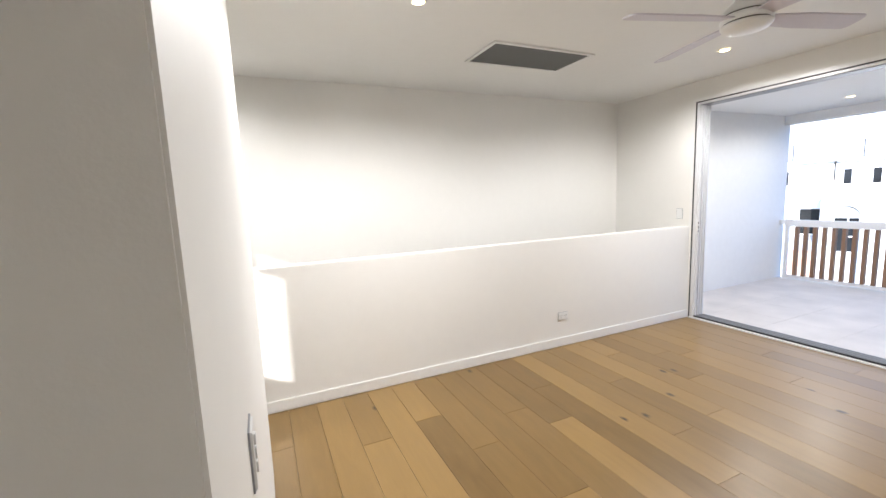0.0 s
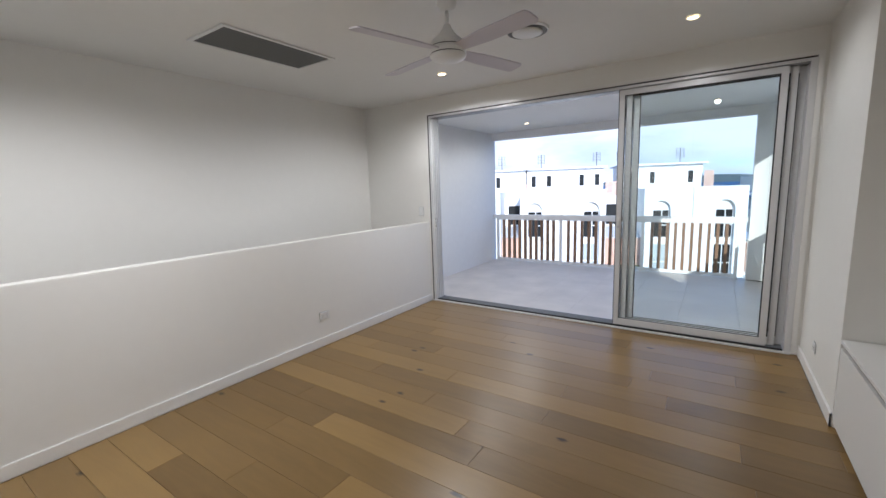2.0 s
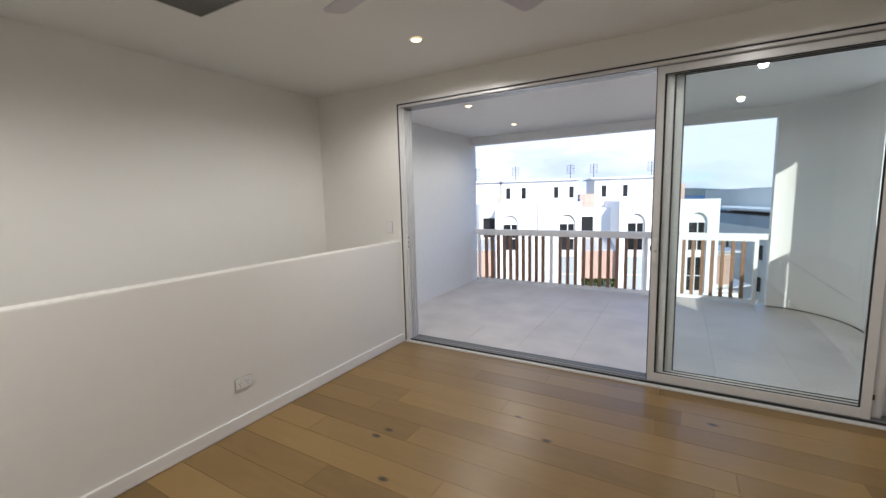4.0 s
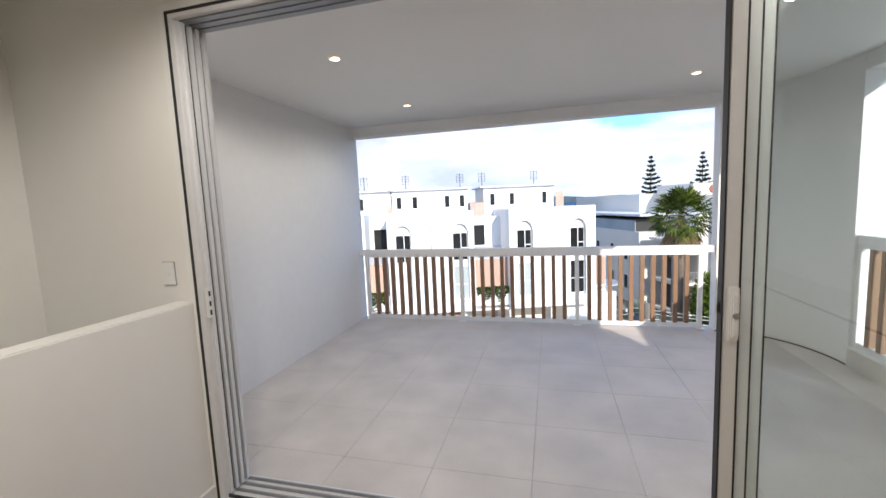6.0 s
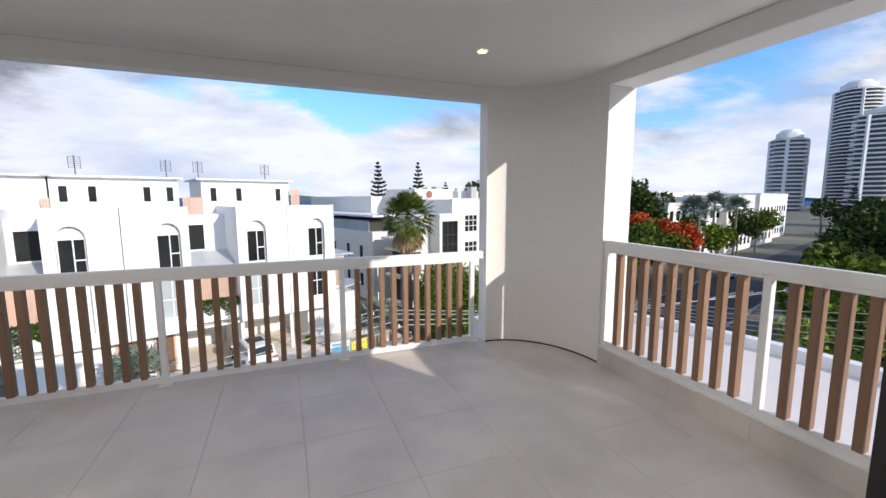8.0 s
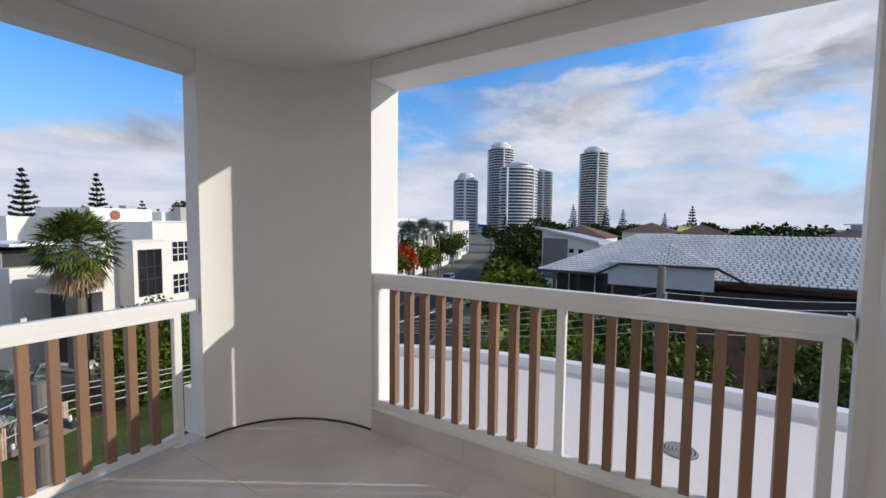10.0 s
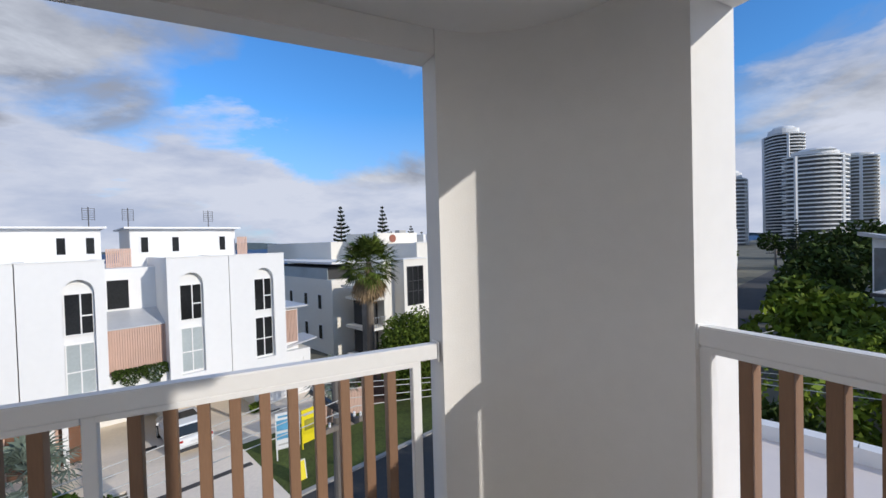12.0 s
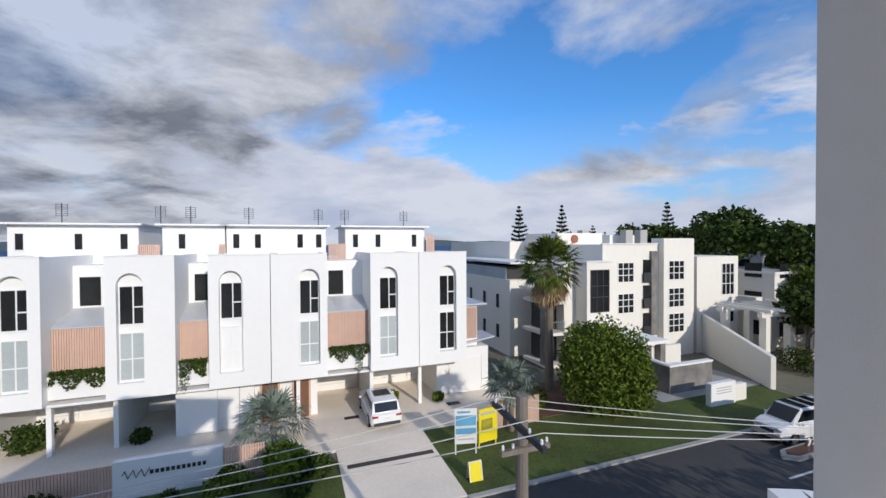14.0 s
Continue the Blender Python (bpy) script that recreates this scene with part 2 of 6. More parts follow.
def rod(bm, p, q, r, n=10, r2=None):
    """A straight round bar from p to q."""
    p, q = Vector(p), Vector(q)
    t = (q - p).to_track_quat("Z", "Y")
    r2 = r if r2 is None else r2
    rings = []
    for c, rad in ((p, r), (q, r2)):
        rings.append([bm.verts.new(c + t @ Vector((rad * math.cos(k * math.tau / n), rad * math.sin(k * math.tau / n), 0))) for k in range(n)])
    for k in range(n):
        bm.faces.new((rings[0][k], rings[0][(k + 1) % n], rings[1][(k + 1) % n], rings[1][k]))
    bm.faces.new(rings[0][::-1]); bm.faces.new(rings[1])


def prism(bm, pts, z0, z1, m=None):
    """An upright prism over a counter-clockwise outline in the xy plane."""
    m = m or Matrix.Identity(4)
    lo = [bm.verts.new(m @ Vector((x, y, z0))) for x, y in pts]
    hi = [bm.verts.new(m @ Vector((x, y, z1))) for x, y in pts]
    n = len(pts)
    for k in range(n):
        bm.faces.new((lo[k], lo[(k + 1) % n], hi[(k + 1) % n], hi[k]))
    bm.faces.new(lo[::-1]); bm.faces.new(hi)


def lathe(bm, prof, n=24, m=None):
    """A turned shape: prof is a list of (radius, height)."""
    m = m or Matrix.Identity(4)
    rings = [[bm.verts.new(m @ Vector((r * math.cos(k * math.tau / n), r * math.sin(k * math.tau / n), z))) for k in range(n)] for r, z in prof]
    for a, b in zip(rings, rings[1:]):
        for k in range(n):
            bm.faces.new((a[k], a[(k + 1) % n], b[(k + 1) % n], b[k]))
    bm.faces.new(rings[0][::-1]); bm.faces.new(rings[-1])


def mesh_object(name, bm, mat, bevel=0.0, smooth=False):
    bmesh.ops.recalc_face_normals(bm, faces=bm.faces)
    if bevel:
        bmesh.ops.bevel(bm, geom=[e for e in bm.edges if e.calc_face_angle(0) > 0.5], offset=bevel, segments=2, affect="EDGES", clamp_overlap=True)
    me = bpy.data.meshes.new(name)
    bm.to_mesh(me)
    bm.free()
    me.materials.append(mat)
    if smooth:
        for p in me.polygons:
            p.use_smooth = True
    return new(name, me)


def part(name, bm, mat, parent, label="", bevel=0.0, smooth=False):
    ob = mesh_object(name, bm, mat, bevel, smooth)
    ob.parent = parent
    return tagged(ob, label)


def boxpart(name, dims, mat, parent, label="", bevel=0.0):
    bm = bmesh.new()
    box(bm, *dims)
    return part(name, bm, mat, parent, label, bevel)


def thing(name, m, label, category, group=""):
    ob = new(name)
    ob.empty_display_size = 0.1
    ob.matrix_world = m
    return tagged(ob, label, category, group)


def structure(name, boxes, mat, label="", bevel=0.0):
    bm = bmesh.new()
    for b in boxes:
        box(bm, *b)
    return tagged(mesh_object(name, bm, mat, bevel), label, kind="structure")

# ---- room and balcony shell ----
H, HW = 2.655, 1.068          # ceiling height, stair balustrade height
ZB, BH, SOFFIT = -0.17, 2.645, 2.50   # balcony floor, balcony ceiling, beam underside
RX = 3.83                     # right wall face
LX = -1.08                    # stair back wall face
structure("floor", [(-0.1, RX + 0.6, -7.6, -0.03, -0.35, -0.022)], GROUT, "subfloor under the oak boards")
structure("ceiling", [(LX - 0.15, RX + 0.75, -7.7, 0.12, H, H + 0.12)], CEIL, "smooth white plaster ceiling")
structure("wall_stair_back", [(LX - 0.15, LX, -7.6, 0.0, -2.9, H)], WALL, "tall white wall behind the stair")
structure("wall_balustrade", [(-0.11, 0, -7.6, 0.0, -0.3, HW)], WALL, "low white balustrade wall beside the stair", 0.006)
structure("wall_door", [(LX - 0.15, 0.02, 0, 0.17, -2.9, H), (3.77, RX + 0.75, 0, 0.17, -0.4, H), (0.02, 3.77, 0, 0.17, 2.44, H)], WALL, "white wall round the sliding door")
structure("wall_right", [(RX, RX + 0.6, -1.22, 0.0, -0.05, H)], WALL, "white wall beside the sliding door")
structure("wall_niche", [(RX + 0.5, RX + 0.65, -7.6, -1.22, -0.05, H)], WALL, "white wall behind the low cabinet")
structure("wall_switch", [(0.75, 2.735, -4.80, -4.56, -0.02, H)], WALL, "white wall stub with a light switch", 0.004)
BW = (0.75, 2.03, 1.62, 2.50)   # high back window: x from, to; z from, to
structure("wall_back", [(LX - 0.15, BW[0], -7.75, -7.6, -2.9, H), (BW[1], RX + 0.65, -7.75, -7.6, -2.9, H), (BW[0], BW[1], -7.75, -7.6, -2.9, BW[2]), (BW[0], BW[1], -7.75, -7.6, BW[3], H)], WALL, "white wall at the back of the room round a high window")
structure("stair_floor", [(LX, -0.11, -7.6, 0.0, -2.95, -2.85)], GROUT, "lower stair landing")
bm = bmesh.new()
box(bm, 0, 0.014, -7.6, 0.0, 0, 0.088)
tagged(mesh_object("baseboard", bm, TRIM, 0.004), "white skirting board along the balustrade wall", kind="structure")
bm = bmesh.new()
box(bm, RX - 0.014, RX, -1.234, 0.0, 0, 0.088)
box(bm, RX - 0.014, RX + 0.02, -1.234, -1.22, 0, 0.088)
box(bm, 3.77, RX - 0.014, -0.014, 0.0, 0, 0.088)
tagged(mesh_object("baseboard", bm, TRIM, 0.004), "white skirting board on the wall beside the door", kind="structure")

# balcony
structure("balcony_slab", [(-1.14, 4.395, 0.17, 4.03, -0.55, ZB - 0.012)], TILE_GROUT, "balcony slab under the tiles")
structure("balcony_ceiling", [(-1.19, 4.72, 0.12, 4.03, BH, BH + 0.15)], CEIL, "smooth white balcony ceiling")
structure("wall_balcony_side", [(-1.19, -1.04, 0.17, 4.03, -0.55, BH)], RENDER, "white rendered side wall of the balcony")
structure("beam_front", [(-1.04, 3.635, 3.85, 4.03, SOFFIT, BH)], RENDER, "white beam over the front opening", 0.006)
structure("beam_side", [(4.40, 4.72, 0.17, 2.90, SOFFIT, BH)], RENDER, "white beam over the side opening", 0.006)
structure("wall_balcony_end", [(4.40, 4.46, 0.17, 0.22, -0.55, SOFFIT)], RENDER, "white rendered end of the side opening")


def curved_pillar():
    """Corner pier with a concave inner face between the two openings."""
    bm = bmesh.new()
    n = 64
    inner = [(3.635 + 0.765 * math.sin(k / n * math.pi / 2), 2.90 + 0.95 * math.cos(k / n * math.pi / 2)) for k in range(n + 1)]
    outer = [(4.72, 2.90)] + [(4.10 + 0.62 * math.cos(a), 3.41 + 0.62 * math.sin(a)) for a in [k / 10 * math.pi / 2 for k in range(11)]] + [(3.635, 4.03)]
    pts = inner + outer
    vs = {}
    for z in (-0.55, BH):
        vs[z] = [bm.verts.new((x, y, z)) for x, y in pts]
    m = len(pts)
    for k in range(m):
        bm.faces.new((vs[-0.55][k], vs[-0.55][(k + 1) % m], vs[BH][(k + 1) % m], vs[BH][k]))
    bm.faces.new(vs[BH]); bm.faces.new(vs[-0.55][::-1])
    tagged(mesh_object("wall_pillar", bm, RENDER), "white rendered corner pier with a concave inner face", kind="structure")
    bm = bmesh.new()
    ins = [(3.635 + 0.753 * math.sin(k / n * math.pi / 2), 2.90 + 0.938 * math.cos(k / n * math.pi / 2)) for k in range(n + 1)]
    for k in range(n):
        a, b, c, d = ins[k], ins[k + 1], inner[k + 1], inner[k]
        prism(bm, [a, d, c, b], ZB, ZB + 0.012)
    tagged(mesh_object("trim_joint", bm, DARK_GAP), "dark movement joint at the foot of the pier", kind="structure")


curved_pillar()
structure("kerb_side", [(4.405, 4.60, 0.22, 2.90, -0.55, 0.0)], RENDER, "white upstand under the side railing", 0.006)

# ---- room: fittings ----
def back_window():
    """High window behind the start of the walk, through which the low sun reaches the balustrade wall."""
    x0, x1, z0, z1 = BW
    bm = bmesh.new()
    for d in ((x0, x1, z0, z0 + 0.04), (x0, x1, z1 - 0.04, z1), (x0, x0 + 0.04, z0 + 0.04, z1 - 0.04), (x1 - 0.04, x1, z0 + 0.04, z1 - 0.04)):
        box(bm, d[0], d[1], -7.71, -7.65, d[2], d[3])
    w = tagged(mesh_object("window_back", bm, ALU), "high white-framed window in the back wall", kind="structure")
    boxpart("pane", (x0 + 0.04, x1 - 0.04, -7.683, -7.677, z0 + 0.04, z1 - 0.04), GLASS, w, "clear glass pane").visible_shadow = False


back_window()


def sliding_door():
    """Three-panel stacking door, all panels slid over the fixed one."""
    d = thing("sliding_door", pose(0, 0, 0), "white aluminium three-panel sliding glass door slid open", "door")
    x0, x1, top = 0.02, 3.77, 2.44
    boxpart("head_frame", (x0, x1, -0.012, 0.175, top - 0.035, top), ALU, d, bevel=0.003)
    for y in (0.035, 0.085, 0.135):
        boxpart("head_track", (x0 + 0.05, x1 - 0.03, y - 0.018, y + 0.018, top - 0.043, top - 0.035), ALU_GREY, d, "dark head track")
    jl = boxpart("jamb_left", (x0, x0 + 0.045, -0.012, 0.175, 0.0, top - 0.035), ALU, d, bevel=0.003)
    for y in (0.02, 0.06, 0.10, 0.14):
        boxpart("jamb_rib", (x0 + 0.045, x0 + 0.062, y - 0.006, y + 0.012, 0.03, top - 0.045), ALU, jl)
    for y in (0.042, 0.082, 0.122):
        boxpart("jamb_groove", (x0 + 0.045, x0 + 0.049, y - 0.008, y + 0.010, 0.03, top - 0.045), RUBBER if y < 0.05 else ALU_GREY, jl, "dark groove")
    boxpart("jamb_right", (x1 - 0.045, x1, -0.012, 0.175, 0.0, top - 0.035), ALU, d, bevel=0.003)
    boxpart("architrave", (x0 - 0.035, x0, -0.014, 0.0, 0.0, top + 0.03), TRIM, d)
    boxpart("architrave", (x1, x1 + 0.035, -0.014, 0.0, 0.09, top + 0.03), TRIM, d)
    boxpart("architrave", (x0, x1, -0.014, 0.0, top, top + 0.03), TRIM, d)
    boxpart("seal_line", (x0, x0 + 0.013, -0.0165, -0.012, 0.012, top - 0.004), RUBBER, d, "black seal line")
    boxpart("seal_line", (x0 + 0.013, x1 - 0.007, -0.0165, -0.012, top - 0.015, top - 0.004), RUBBER, d, "black seal line")
    boxpart("sill", (x0 + 0.0, x1, -0.03, 0.19, -0.16, 0.012), ALU, d, bevel=0.003)
    for y in (0.01, 0.06, 0.11, 0.155):
        boxpart("sill_track", (x0 + 0.05, x1 - 0.05, y - 0.004, y + 0.004, 0.012, 0.028), RUBBER if y < 0.02 else ALU_GREY, d, "dark floor track")
    for k, (a, b, y) in enumerate(((2.325, 3.60, 0.035), (2.385, 3.665, 0.085), (2.445, 3.725, 0.135))):
        bm = bmesh.new()
        box(bm, a, a + 0.048, y - 0.02, y + 0.02, 0.03, top - 0.045)
        p = part("panel", bm, ALU, d, "white aluminium door leaf", 0.003)
        boxpart("stile", (b - 0.048, b, y - 0.02, y + 0.02, 0.03, top - 0.045), ALU, p, bevel=0.003)
        boxpart("edge_channel", (a - 0.005, a, y - 0.0205, y + 0.0205, 0.03, top - 0.045), RUBBER, p, "black edge channel")
        boxpart("bottom_rail", (a + 0.048, b - 0.048, y - 0.019, y + 0.019, 0.03, 0.098), ALU, p, bevel=0.003)
        boxpart("top_rail", (a + 0.048, b - 0.048, y - 0.019, y + 0.019, top - 0.094, top - 0.045), ALU, p, bevel=0.003)
        g = boxpart("pane", (a + 0.048, b - 0.048, y - 0.003, y + 0.003, 0.098, top - 0.094), GLASS, p, "clear glass pane")
        g.visible_shadow = False
        for xs in (a + 0.048, b - 0.058):
            boxpart("gasket", (xs, xs + 0.010, y - 0.009, y - 0.003, 0.098, top - 0.094), RUBBER, p, "black glazing bead")
        boxpart("gasket", (a + 0.058, b - 0.058, y - 0.009, y - 0.003, 0.098, 0.105), RUBBER, p, "black glazing bead")
        boxpart("gasket", (a + 0.058, b - 0.058, y - 0.009, y - 0.003, top - 0.101, top - 0.094), RUBBER, p, "black glazing bead")
    boxpart("brush_seal", (2.327, 2.333, 0.056, 0.064, 0.03, top - 0.05), RUBBER, d, "black brush seal")
    # pull handle with latch on the innermost leaf
    bm = bmesh.new()
    box(bm, 2.335, 2.372, 0.001, 0.015, 0.965, 1.165)
    h = part("handle", bm, PLASTIC, d, "white plastic pull handle", 0.005)
    bm = bmesh.new()
    box(bm, 2.341, 2.366, -0.018, 0.001, 0.985, 1.145)
    part("grip", bm, PLASTIC, h, bevel=0.006)
    bm = bmesh.new()
    box(bm, 2.312, 2.325, 0.030, 0.040, 1.06, 1.10)
    part("latch", bm, BRONZE, h, "dark metal latch hook", 0.004)
    bm = bmesh.new()
    rod(bm, (2.353, -0.024, 1.065), (2.353, -0.016, 1.065), 0.011, 12)
    part("key_cylinder", bm, STEEL, h)
    # keeper on the left jamb
    s = boxpart("keeper", (x0 + 0.045, x0 + 0.0655, -0.004, 0.014, 0.985, 1.135), PLASTIC, d, "white latch keeper", 0.002)
    for z in (1.0, 1.045, 1.095):
        boxpart("slot", (x0 + 0.0655, x0 + 0.068, 0.0, 0.010, z, z + 0.025), BRONZE, s, "dark slot")
    # bumper stops between the parked leaves
    for z in (0.16, 2.2):
        boxpart("bumper", (3.60, 3.615, 0.03, 0.05, z, z + 0.03), RUBBER, d, "black rubber stop")


sliding_door()


def ceiling_fan():
    f = thing("ceiling_fan", pose(1.71, -2.12, H), "white four-blade ceiling fan on a short rod", "ceiling fan")
    wide = Matrix.Diagonal((1.17, 1.17, 1, 1))
    bm = bmesh.new()
    lathe(bm, [(0.062, 0.0), (0.064, -0.012), (0.056, -0.035), (0.03, -0.052), (0.018, -0.054)])
    part("canopy", bm, PLASTIC, f, smooth=True)
    bm = bmesh.new()
    rod(bm, (0, 0, -0.05), (0, 0, -0.16), 0.0125, 14)
    part("down_rod", bm, PLASTIC, f, smooth=True)
    bm = bmesh.new()
    lathe(bm, [(0.018, -0.135), (0.024, -0.155), (0.045, -0.19), (0.075, -0.22), (0.088, -0.235), (0.092, -0.25), (0.092, -0.262)], 32, wide)
    part("motor_cone", bm, PLASTIC, f, smooth=True)
    bm = bmesh.new()
    lathe(bm, [(0.089, -0.262), (0.089, -0.270)], 32, wide)
    part("shadow_ring", bm, DARK_GAP, f, "dark gap ring")
    bm = bmesh.new()
    lathe(bm, [(0.097, -0.270), (0.1, -0.287), (0.098, -0.305)], 32, wide)
    part("motor_body", bm, PLASTIC, f, smooth=True)
    bm = bmesh.new()
    lathe(bm, [(0.091, -0.305), (0.091, -0.313)], 32, wide)
    part("shadow_ring", bm, DARK_GAP, f, "dark gap ring")
    bm = bmesh.new()
    lathe(bm, [(0.099, -0.313), (0.098, -0.322), (0.084, -0.338), (0.05, -0.349), (0.008, -0.352)], 32, wide)
    part("hub_cap", bm, PLASTIC, f, smooth=True)
    # white of the blades is greyed and tinted purple to paint in their backlit shade
    shaded_blade = material("fan_blade_shaded_white", (0.60, 0.57, 0.62), 0.4, spread=0.02)
    for ang in (-16.2, 73.8, 163.8, 253.8):
        m = pose(0, 0, -0.287, 0, 0, ang) @ pose(0, 0, 0, -11, 0, 0)
        bm = bmesh.new()
        n = 10
        pts = []
        for k in range(n + 1):
            x = 0.1 + (0.635 - 0.1) * k / n
            w = 0.044 + 0.018 * min(1, k / 4) + 0.002 * k / n
            pts.append((x, w))
        pts = pts[:-1] + [(0.635, w), (0.652, w * 0.92), (0.662, w * 0.72), (0.667, w * 0.4)]
        out = [(x, -w) for x, w in pts] + [(x, w) for x, w in reversed(pts)]
        prism(bm, out, -0.004, 0.004, m)
        part("blade", bm, shaded_blade, f, bevel=0.0015)


ceiling_fan()


def ceiling_grille():
    """Return-air grille: rim, dark backing and close louvres."""
    x0, x1, y0, y1 = -0.13, 0.36, -2.80, -1.82
    g = thing("ceiling_vent", pose((x0 + x1) / 2, (y0 + y1) / 2, H), "dark grey louvred air grille with white rim in the ceiling", "vent")
    w, l = (x1 - x0) / 2, (y1 - y0) / 2
    for d in ((-w, w, -l, -l + 0.03), (-w, w, l - 0.03, l), (-w, -w + 0.03, -l + 0.03, l - 0.03), (w - 0.03, w, -l + 0.03, l - 0.03)):
        boxpart("frame", (*d, -0.012, -0.001), PLASTIC, g, "white rim", 0.002)
    boxpart("backing", (-w + 0.03, w - 0.03, -l + 0.03, l - 0.03, -0.003, -0.001), GRILLE, g, "dark backing")
    n = 72
    for k in range(n):
        y = -l + 0.04 + (2 * l - 0.08) * k / (n - 1)
        boxpart("slat", (-w + 0.03, w - 0.03, y - 0.005, y + 0.005, -0.008, -0.004), GRILLE, g)


ceiling_grille()


def round_vent():
    r = thing("ceiling_speaker", pose(1.93, -1.36, H), "round white ceiling vent with a shadow ring", "vent")
    bm = bmesh.new()
    n = 36
    lathe(bm, [(0.158, -0.001), (0.156, -0.012), (0.146, -0.016)], n)
    part("rim", bm, PLASTIC, r, smooth=False)
    bm = bmesh.new()
    lathe(bm, [(0.146, -0.0161), (0.144, -0.0170)], n)
    part("shadow_ring", bm, GRILLE, r, "dark ring gap")
    bm = bmesh.new()
    lathe(bm, [(0.112, -0.0195), (0.11, -0.026), (0.085, -0.036), (0.04, -0.042), (0.005, -0.043)], n)
    part("dome", bm, PLASTIC, r, "shallow white dome", smooth=True)


round_vent()


def downlight(x, y, z, watts, colour=(1.0, 0.94, 0.86)):
    d = thing("downlight", pose(x, y, z), "small round warm-white recessed downlight in the ceiling", "ceiling light", "recessed downlights")
    bm = bmesh.new()
    n = 24
    prof = [(0.046, -0.002), (0.05, -0.006), (0.044, -0.009), (0.037, -0.007)]
    rings = [[bm.verts.new((r * math.cos(k * math.tau / n), r * math.sin(k * math.tau / n), h)) for k in range(n)] for r, h in prof]
    for a, b in zip(rings, rings[1:]):
        for k in range(n):
            bm.faces.new((a[k], a[(k + 1) % n], b[(k + 1) % n], b[k]))
    part("trim_ring", bm, PLASTIC, d)
    bm = bmesh.new()
    lathe(bm, [(0.037, -0.003), (0.036, -0.0065)], n)
    part("diffuser", bm, LAMP_GLOW, d, "glowing diffuser")
    lamp = new("lamp", bpy.data.lights.new("lamp", "SPOT"))
    lamp.data.energy, lamp.data.color = watts, colour
    lamp.data.spot_size, lamp.data.spot_blend, lamp.data.shadow_soft_size = radians(168), 0.5, 0.04
    lamp.parent = d
    lamp.location = (0, 0, -0.02)
    return d


for x, y, share in ((0.786, -0.80, 1.2), (2.96, -0.84, 0.32), (0.74, -3.55, 1.45)):
    downlight(x, y, H, ROOM_WATTS * share)
# unseen downlight, added further back over the stair to brighten its wall
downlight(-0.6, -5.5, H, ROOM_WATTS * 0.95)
for x, y, share in ((0.15, 1.335, 1.7), (0.16, 2.94, 1.7), (3.10, 2.93, 0.4), (3.10, 1.335, 0.4)):
    downlight(x, y, BH, BALCONY_WATTS * share)


def outlet(m, label, wide=0.115, high=0.073, rockers=2):
    o = thing("power_outlet", m, label, "outlet")
    # built in the xz plane, facing -y
    # slightly larger grey backing draws the plate's shadow edge on the wall
    boxpart("shadow_rim", (-wide / 2 - 0.0025, wide / 2 + 0.0025, -0.004, -0.0004, -high / 2 - 0.0025, high / 2 + 0.0025), ALU_GREY, o, "grey rim drawn as the plate's shadow")
    boxpart("plate", (-wide / 2, wide / 2, -0.009, -0.0005, -high / 2, high / 2), PLASTIC, o, bevel=0.002)
    for s in (-1, 1):
        for dx, dz, a in ((-0.008, 0.004, 25), (0.008, 0.004, -25), (0, -0.014, 0)):
            bm = bmesh.new()
            box(bm, -0.0012, 0.0012, -0.0098, -0.009, -0.005, 0.005, pose(s * wide * 0.24 + dx, 0, dz, 0, a, 0))
            part("pin_slot", bm, DARK_GAP, o, "dark pin slot")
        boxpart("rocker", (s * 0.012 - 0.006, s * 0.012 + 0.006, -0.0115, -0.009, 0.014, 0.026), PLASTIC, o)


def switch(m, label, rockers=1):
    o = thing("light_switch", m, label, "switch")
    # grey rim behind the plate stands for its shadow line
    boxpart("shadow_rim", (-0.0385, 0.0385, -0.004, -0.0004, -0.0605, 0.0605), ALU_GREY, o, "grey rim drawn as the plate's shadow")
    boxpart("plate", (-0.036, 0.036, -0.008, -0.0005, -0.058, 0.058), PLASTIC, o, bevel=0.002)
    for k in range(rockers):
        z = (k - (rockers - 1) / 2) * 0.028
        boxpart("rocker", (-0.008, 0.008, -0.0115, -0.008, z - 0.011, z + 0.011), PLASTIC, o, bevel=0.001)


outlet(pose(0, -1.86, 0.305, 0, 0, 90), "white double power outlet on the balustrade wall")
outlet(pose(RX, -0.57, 0.27, 0, 0, -90), "white power outlet on the wall by the door", 0.073)
switch(pose(-0.14, 0, 1.21), "white light switch on the wall above the stair")
switch(pose(2.27, -4.56, 1.05, 0, 0, 180), "white light switch on the stub wall", 3)


def low_cabinet():
    c = thing("low_cabinet", pose(RX, -1.225, 0), "long low white laminate cabinet built into a niche", "cabinet")
    L = 2.75
    boxpart("body", (0.022, 0.495, -L, 0.0, 0.0, 0.515), CABINET, c)
    boxpart("top", (0.0, 0.497, -L, 0.0, 0.532, 0.556), CABINET, c, "white laminate top", 0.002)
    boxpart("finger_gap", (0.018, 0.022, -L, 0.0, 0.505, 0.531), DARK_GAP, c, "dark finger gap")
    for k in range(3):
        boxpart("drawer_front", (0.002, 0.02, -L + k * L / 3 + 0.002, -L + (k + 1) * L / 3 - 0.002, 0.03, 0.505), CABINET, c, "white drawer front", 0.0015)


low_cabinet()
structure("wall_niche_end", [(RX, RX + 0.5, -4.05, -3.98, 0.0, H)], WALL, "white end of the cabinet niche")
structure("wall_right_back", [(RX, RX + 0.5, -7.6, -4.05, -0.05, H)], WALL, "plain white wall behind")

